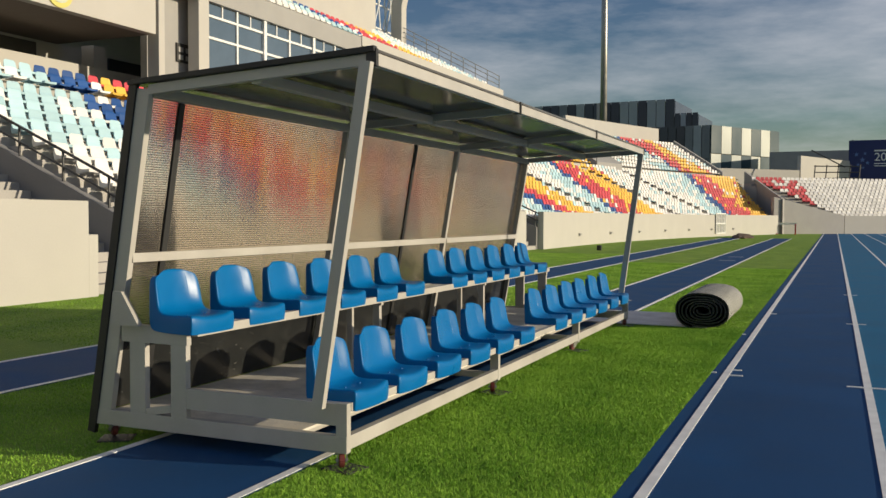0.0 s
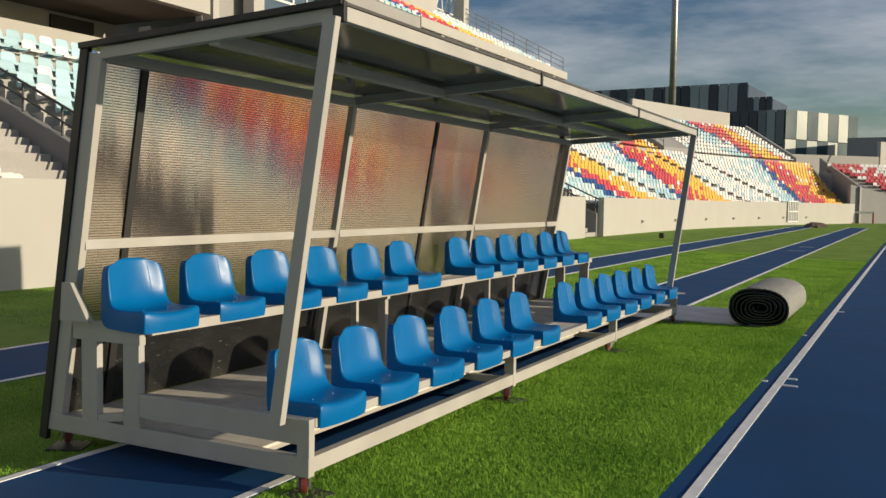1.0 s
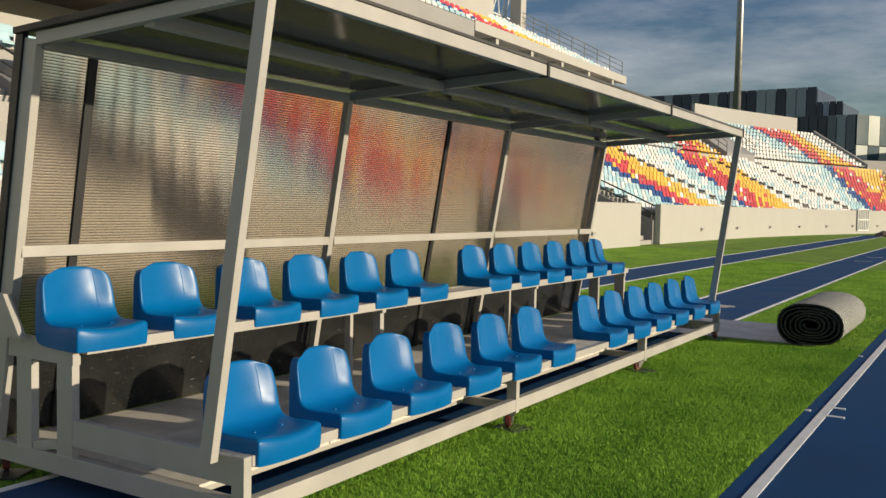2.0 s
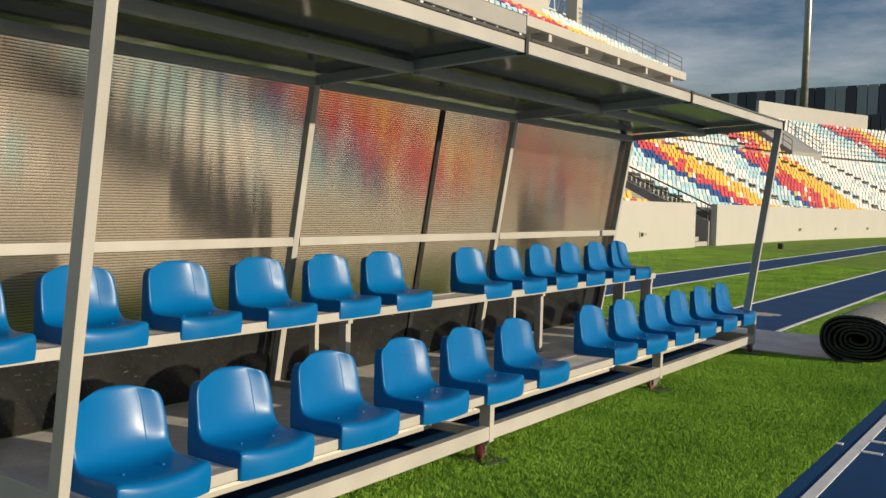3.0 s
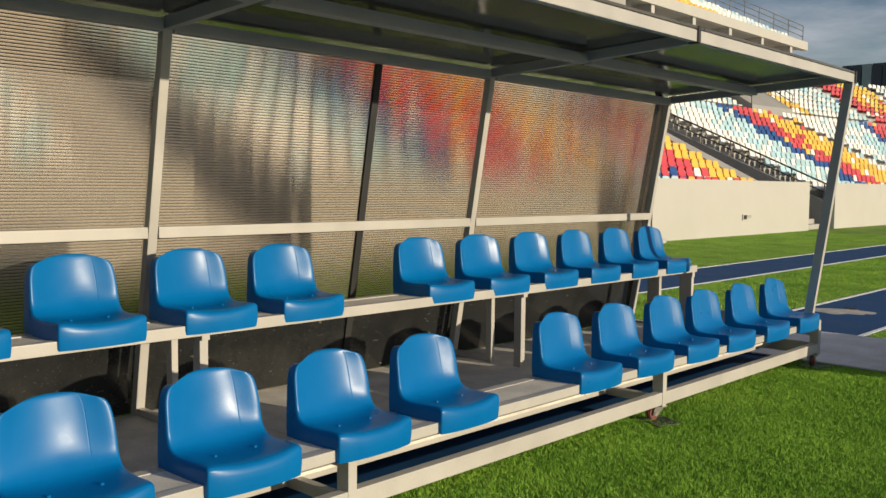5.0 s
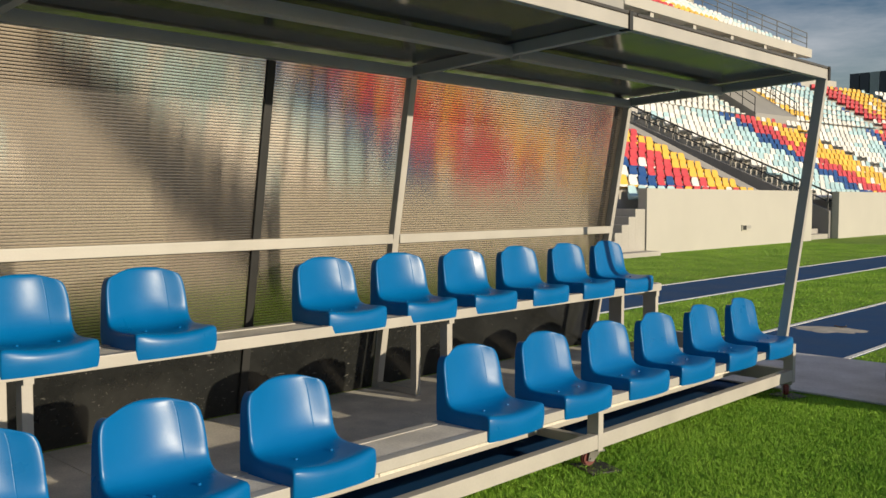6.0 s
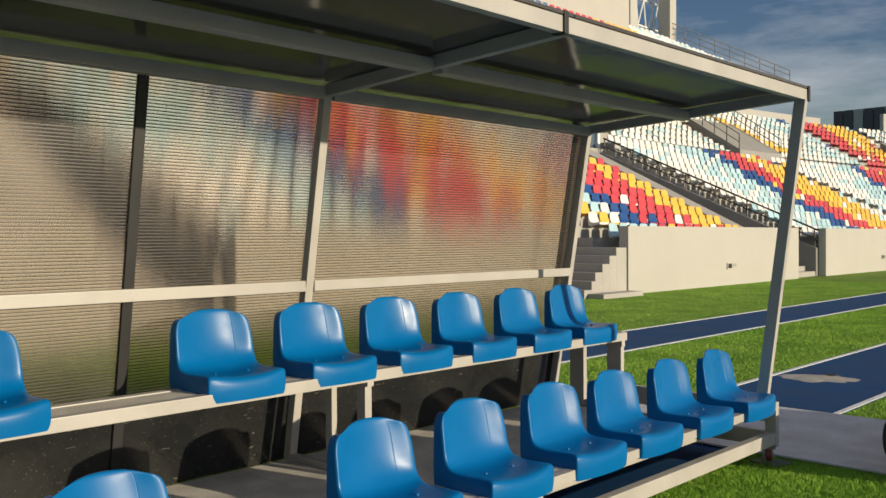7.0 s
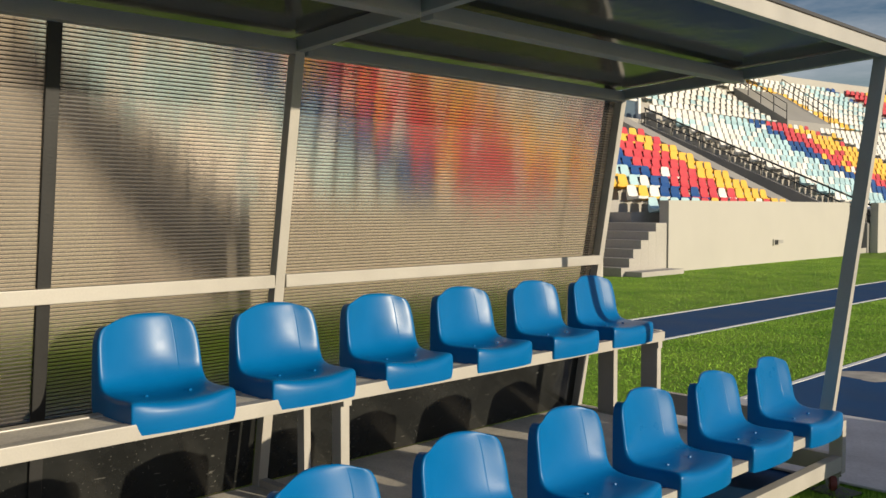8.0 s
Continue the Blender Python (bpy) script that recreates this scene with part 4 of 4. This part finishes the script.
for k in range(3):
    a, b = gy[k], gy[k + 1]
    mid = (a + b) / 2
    for y0, y1 in ((a, mid), (mid, b)):
        for z0, z1 in ((4.6, 6.0), (6.0, 8.20), (8.20, 9.02)):
            part("pane", box(bmesh.new(), -19.54, -19.49, y0 + 0.03, y1 - 0.03, z0 + 0.03, z1 - 0.03), M_GLASSDARK, window)
        ym = (y0 + y1) / 2
        part("pane", box(bmesh.new(), -19.54, -19.49, y0 + 0.03, ym - 0.03, 9.06, 9.50), M_GLASSDARK, window)
        part("pane", box(bmesh.new(), -19.54, -19.49, ym + 0.03, y1 - 0.03, 9.06, 9.50), M_GLASSDARK, window)
        part("mullion", box(bmesh.new(), -19.58, -19.45, ym - 0.03, ym + 0.03, 9.02, 9.52), M_LINE, window)
    part("mullion", box(bmesh.new(), -19.60, -19.42, mid - 0.05, mid + 0.05, 4.6, 9.52), M_LINE, window)
    part("mullion", box(bmesh.new(), -19.62, -19.36, b - 0.09, b + 0.09, 4.6, 9.52), M_LINE, window)
for z in (6.0, 8.20, 9.02):
    part("transom", box(bmesh.new(), -19.59, -19.43, 23.45, 34.8, z - 0.045, z + 0.045), M_LINE, window)
tpart("deck_front", -19.75, -19.3, 21.05, 35.2, 9.52, 10.35, M_GREY)
tpart("deck_front", -19.6, -19.25, 35.2, 55.9, 9.92, 10.42, M_WALL)
for i in range(5):
    y = 37.5 + 4.0 * i
    part("deck_rib", box(bmesh.new(), -1.1, -0.05, y - TY, y - TY + 0.30, 9.55, 9.94), M_WALL, tribune)
bm = bmesh.new()
low = [bm.verts.new((x - TX, y - TY, z)) for x, y, z in ((-19.6, 21.1, 9.95), (-19.6, 55.7, 9.95), (-25.4, 50.5, 9.95), (-25.9, 21.1, 9.95))]
upv = [bm.verts.new((v.co.x, v.co.y, z)) for v, z in zip(low, (10.25, 10.25, 13.4, 13.4))]
bm.faces.new(low[::-1]), bm.faces.new(upv)
for i in range(4):
    bm.faces.new((low[i], low[(i + 1) % 4], upv[(i + 1) % 4], upv[i]))
bmesh.ops.recalc_face_normals(bm, faces=bm.faces[:])
part("deck_slab", bm, M_CONC, tribune)
mats = {k: [] for k in SEAT_TONES}
for row in range(8):
    s = 21.5
    while s < 54.4 - 0.72 * row:
        s += 0.52
        if s < 43.8 and row > 3:
            continue
        u = s + 0.7 * row + pick.gauss(0, 0.3)
        tone = "white" if u < 33 else "pale_blue" if u < 35.5 else "blue" if u < 37 else "red" if u < 41.5 else "yellow" if u < 45 else "white"
        if u > 49:
            tone = "white" if pick.random() < 0.5 else "pale_blue"
        if pick.random() < 0.08:
            tone = "white"
        mats[tone].append(pose(-20.0 - 0.74 * row, s, 10.66 + 0.40 * row, 0, 0, pick.uniform(-2, 2)))
for tone, mm in mats.items():
    seat_cloud("stadium_seats", mm, tone, "rows of %s plastic seats on the upper deck" % tone.replace("_", " "))
tpart("core_wall", -28.0, -23.1, 22, 43.4, 11.6, 27, M_WALL)
# roof supports and lattice
for y, bent in ((46.7, 0.0), (51.2, 1.0)):
    col = thing("roof_column", "cream roof column rising above the upper deck", "column", (-25.2, y, 12.6))
    bm = bmesh.new()
    pts = [(0, 0), (0, 3.2), (0.25 * bent, 4.6), (1.2 * bent, 6.0), (3.2 * bent, 7.2)]
    for (x0, z0), (x1, z1) in zip(pts, pts[1:]):
        beam(bm, (x0, 0, z0 - 0.05), (x1, 0.4 * (x1 - 0.0), z1 + 0.05), 0.75, 0.8, 0.02)
    part("shaft", bm, M_WALL, col)
truss = thing("roof_truss", "light steel lattice truss under the tribune roof", "truss", (-26.2, 43.2, 13.4))
for i in range(11):
    y0 = i * 0.9
    part("truss_bar", rod(bmesh.new(), (0, y0, 0.9 * (i % 2)), (0.3, y0 + 0.9, 4.8 - 0.7 * (i % 3)), 0.05, 6), M_LINE, truss)
    part("truss_bar", rod(bmesh.new(), (0, y0 + 0.9, 0.6), (0.2, y0, 4.2), 0.05, 6), M_LINE, truss)
for z in (0.8, 2.4, 4.2):
    part("truss_bar", rod(bmesh.new(), (0, 0, z), (0, 9.9, z), 0.06, 6), M_LINE, truss)
rail = thing("deck_rail", "thin steel railing along the end of the upper deck", "railing", kind="structure")
for i in range(9):
    k = i / 8
    p = (-24.9 + 5.4 * k, 51.0 + 4.7 * k, 13.3 - 3.0 * k)
    part("rail_post", rod(bmesh.new(), p, (p[0], p[1], p[2] + 1.1), 0.03, 6), M_STEEL, rail)
for h in (0.45, 0.8, 1.1):
    part("rail_bar", rod(bmesh.new(), (-24.9, 51.0, 13.3 + h), (-19.5, 55.7, 10.3 + h), 0.028, 6), M_STEEL, rail)
emblem = thing("emblem", "round yellow and dark emblem plate on the balcony front", "emblem", (-19.27, 16.2, 8.25))
for name, r, d, col in (("disc", 0.52, 0.0, ("emblem_yellow", (0.65, 0.58, 0.14))), ("centre", 0.38, 0.014, ("emblem_pale", (0.55, 0.58, 0.45)))):
    bm = bmesh.new()
    bmesh.ops.create_cone(bm, cap_ends=True, segments=32, radius1=r, radius2=r, depth=0.05, matrix=pose(d, 0, 0, 0, 90, 0))
    part(name, bm, material(col[0], col[1], 0.5), emblem)

# ---- floodlight mast, glass building, hoarding ----
mast = thing("floodlight_mast", "tall grey steel floodlight mast behind the stand", "mast", (-21.45, 95.0, 0))
bm = bmesh.new()
bmesh.ops.create_cone(bm, cap_ends=True, segments=16, radius1=0.42, radius2=0.27, depth=46, matrix=Matrix.Translation((0, 0, 23)))
part("shaft", bm, M_STEEL, mast, smooth=True)
part("base_box", box(bmesh.new(), -0.72, -0.36, -0.25, 0.25, 11.4, 14.2), M_STEEL, mast)

GLASS_TONES = [material("glass_%s" % nm, c, r, vary=0.1, scale=0.2, grain=2, bump=0) for nm, c, r in (("navy", (0.012, 0.017, 0.035), 0.12), ("slate", (0.16, 0.18, 0.20), 0.3), ("mist", (0.34, 0.37, 0.39), 0.35), ("ink", (0.02, 0.03, 0.05), 0.1))]
PALE = [material("panel_cream", (0.44, 0.47, 0.42), 0.5, vary=0.12, scale=0.2), material("panel_teal", (0.035, 0.075, 0.095), 0.5, vary=0.1, scale=0.2, spec=0.2)]


def glass_block(x0, y0, x1, y1, z0, z1, rows, count, mats, label, depth=12.0, split=0.5):
    b = thing("glass_building", label, "building", (x0, y0, 0))
    dx, dy = x1 - x0, y1 - y0
    ln = math.hypot(dx, dy)
    yaw = math.degrees(math.atan2(dy, dx))
    b.rotation_euler = (0, 0, radians(yaw))
    part("body", box(bmesh.new(), 0, ln, 0.3, depth, 0, z1 - 0.3), GLASS_TONES[3], b)
    g = random.Random(int(ln * 10))
    w = ln / count
    for r in range(rows):
        cut = z0 + (z1 - z0) * split
        za, zb = ((z0, cut), (cut, z1))[r]
        for i in range(count):
            mt = mats[(i + r) % len(mats)] if len(mats) == 2 else g.choice(mats)
            part("panel", box(bmesh.new(), i * w + 0.05, (i + 1) * w - 0.05, 0.0, 0.28, za + 0.05, zb - 0.05), mt, b)
    return b


glass_block(-44.0, 131.5, -19.3, 130, 11.0, 18.9, 2, 18, GLASS_TONES, "dark building clad in grey and navy glass panels", 12.0, 0.42)
glass_block(-19.25, 129.4, -15.85, 129.2, 9.0, 16.7, 2, 4, GLASS_TONES, "dark corner block clad in glass panels", 11.0, 0.6)
glass_block(-22.0, 126.6, -13.75, 126.0, 6.5, 14.5, 2, 7, GLASS_TONES, "low dark block clad in glass panels", 2.0, 0.4)
glass_block(-13.6, 126.0, -5.4, 140.0, 7.6, 14.5, 2, 7, PALE, "building with checkered cream and teal wall panels", 10.0, 0.42)
hoarding = thing("hoarding", "large dark blue event hoarding with pale lettering above the stand", "hoarding", (3.95, 122.0, 0))
M_HOARD = material("hoarding_blue", (0.010, 0.022, 0.12), 0.5, vary=0.1, scale=0.5)
part("board", box(bmesh.new(), 0, 16, 0, 0.2, 5.0, 11.4), M_HOARD, hoarding)
for x in (0.4, 5, 10, 15):
    part("prop", box(bmesh.new(), x - 0.1, x + 0.1, 0.2, 0.4, 0, 11.5), M_STEEL, hoarding)
txt = bpy.data.curves.new("year", "FONT")
txt.body, txt.size, txt.extrude = "202", 1.45, 0.01
txt.materials.append(M_LINE)
t_ob = new("lettering", txt)
t_ob.parent = hoarding
t_ob.matrix_basis = pose(2.95, -0.03, 8.75, 90, 0, 0)
M_MARK = material("hoarding_mark", (0.10, 0.18, 0.42), 0.5)
part("text_bar", box(bmesh.new(), 2.95, 4.6, -0.03, 0.0, 9.95, 10.12), M_LINE, hoarding)
for k in range(2):
    part("text_bar", box(bmesh.new(), 2.95, 4.9, -0.03, 0.0, 8.35 - 0.3 * k, 8.45 - 0.3 * k), M_LINE, hoarding)
for x, z, r in ((0.9, 9.6, 0.3), (1.6, 8.9, 0.35), (1.1, 8.3, 0.25), (1.9, 9.7, 0.22), (2.2, 8.5, 0.28), (1.7, 7.9, 0.2)):
    bm = bmesh.new()
    vs = [bm.verts.new((x + (r if i % 2 == 0 else r * 0.42) * math.sin(i * math.pi / 5), -0.03, z + (r if i % 2 == 0 else r * 0.42) * math.cos(i * math.pi / 5))) for i in range(10)]
    f = bm.faces.new(vs)
    bmesh.ops.extrude_face_region(bm, geom=[f])
    for vv in vs:
        vv.co.y = 0.0
    part("star", bm, M_MARK, hoarding)

# ---- small things near the far end ----
scaffold = thing("barrier_frame", "tangled metal barrier frames on the concourse", "barrier", (0.2, 105.0, 5.9))
for z in (0.0, 0.7, 1.4):
    part("bar", rod(bmesh.new(), (0, 0, z), (4.6, 0, z * 0.9), 0.06, 6), M_RAIL, scaffold)
for x in (0, 1.2, 2.4, 3.6, 4.6):
    part("bar", rod(bmesh.new(), (x, 0, -0.4), (x + 0.15, 0, 1.5), 0.06, 6), M_RAIL, scaffold)
part("bar", rod(bmesh.new(), (-0.3, 0, 3.2), (3.2, 0, 1.2), 0.07, 6), M_RAIL, scaffold)
for x in (0, 4.6):
    part("foot", box(bmesh.new(), x - 0.2, x + 0.2, -0.2, 0.2, -0.8, -0.4), M_STEEL, scaffold)
gate = thing("gate", "steel mesh gate in the cream stand wall", "gate", bowl(68.0, -0.06, 0), kind="structure")
gate.rotation_euler = (0, 0, radians(bowl_turn(68.0)))
part("leaf", box(bmesh.new(), -0.03, 0.03, -1.0, 1.0, 0.25, 1.75), M_GREY, gate)
for i in range(7):
    part("bar", box(bmesh.new(), 0.03, 0.07, -1.0 + 0.333 * i - 0.03, -1.0 + 0.333 * i + 0.03, 0.22, 1.8), M_LINE, gate)
for z in (0.25, 1.0, 1.75):
    part("bar", box(bmesh.new(), 0.03, 0.08, -1.0, 1.0, z - 0.04, z + 0.04), M_LINE, gate)
hurdle = thing("hurdle", "red and white athletics hurdle frame by the far wall", "hurdle", (-2.2, 80.0, 0))
M_RED = material("hurdle_red", (0.5, 0.05, 0.04), 0.5)
for x in (0, 1.5):
    part("leg", box(bmesh.new(), x - 0.06, x + 0.06, -0.06, 0.06, 0, 0.9), M_RED, hurdle)
    part("foot", box(bmesh.new(), x - 0.06, x + 0.06, -0.7, 0.1, 0, 0.08), M_RED, hurdle)
part("board", box(bmesh.new(), -0.1, 1.6, -0.03, 0.03, 0.85, 1.02), M_LINE, hurdle)
spk = tagged(link_bm("black_box", box(bmesh.new(), -0.09, 0.09, -0.09, 0.09, 0, 0.22, 0.02), M_BLACK), "small black box standing on the turf", "box")
spk.location = (-6.8, 33.6, 0)
heap = bmesh.new()
bmesh.ops.create_icosphere(heap, subdivisions=3, radius=1.0)
for v in heap.verts:
    v.co = Vector((v.co.x * 0.7, v.co.y * 3.0, max(0, v.co.z) * 0.3)) * (1 + 0.35 * noise.noise(v.co * 2.5))
heap = tagged(link_bm("soil_heap", heap, material("soil", (0.09, 0.06, 0.04), 0.9, vary=0.4, scale=3)), "low heap of brown soil by the wall", "soil heap")
heap.location = (-3.6, 63.0, 0)
# pale dusting of sand with a dry leaf on the runway
bm = bmesh.new()
bmesh.ops.create_circle(bm, cap_ends=False, segments=48, radius=1.0)
rim = list(bm.verts)
mid = bm.verts.new((0, 0, 0.012))
for v in rim:
    k = 1 + 0.35 * noise.noise(v.co * 2.3) + 0.10 * noise.noise(v.co * 9.0)
    v.co = Vector((v.co.x * 0.36 * k, v.co.y * 0.24 * k, 0.0))
for a, b in zip(rim, rim[1:] + rim[:1]):
    bm.faces.new((a, b, mid))
bmesh.ops.recalc_face_normals(bm, faces=bm.faces[:])
sand = tagged(link_bm("sand_patch", bm, material("dry_sand", (0.46, 0.43, 0.37), 0.95, vary=0.3, scale=9, grain=160, bump=0.4)), "pale dusting of dry sand on the navy runway", "sand", kind="stuff")
sand.matrix_basis = pose(-1.04, 10.74, 0.0045, 0, 0, 22)
bm = bmesh.new()
bmesh.ops.create_grid(bm, x_segments=6, y_segments=3, size=1.0)
for v in bm.verts:
    u, w = v.co.x, v.co.y
    v.co = Vector((0.065 * u, 0.026 * w * (1 - u * u * 0.85), 0.006 + 0.014 * u * u + 0.010 * w * w))
bmesh.ops.solidify(bm, geom=bm.faces[:], thickness=0.002)
leaf = tagged(link_bm("dry_leaf", bm, material("dry_leaf_brown", (0.06, 0.045, 0.03), 0.8, vary=0.3, scale=30)), "curled dark dry leaf lying on the sand", "leaf")
leaf.matrix_basis = pose(-0.99, 10.92, 0.009, 0, 0, 15)
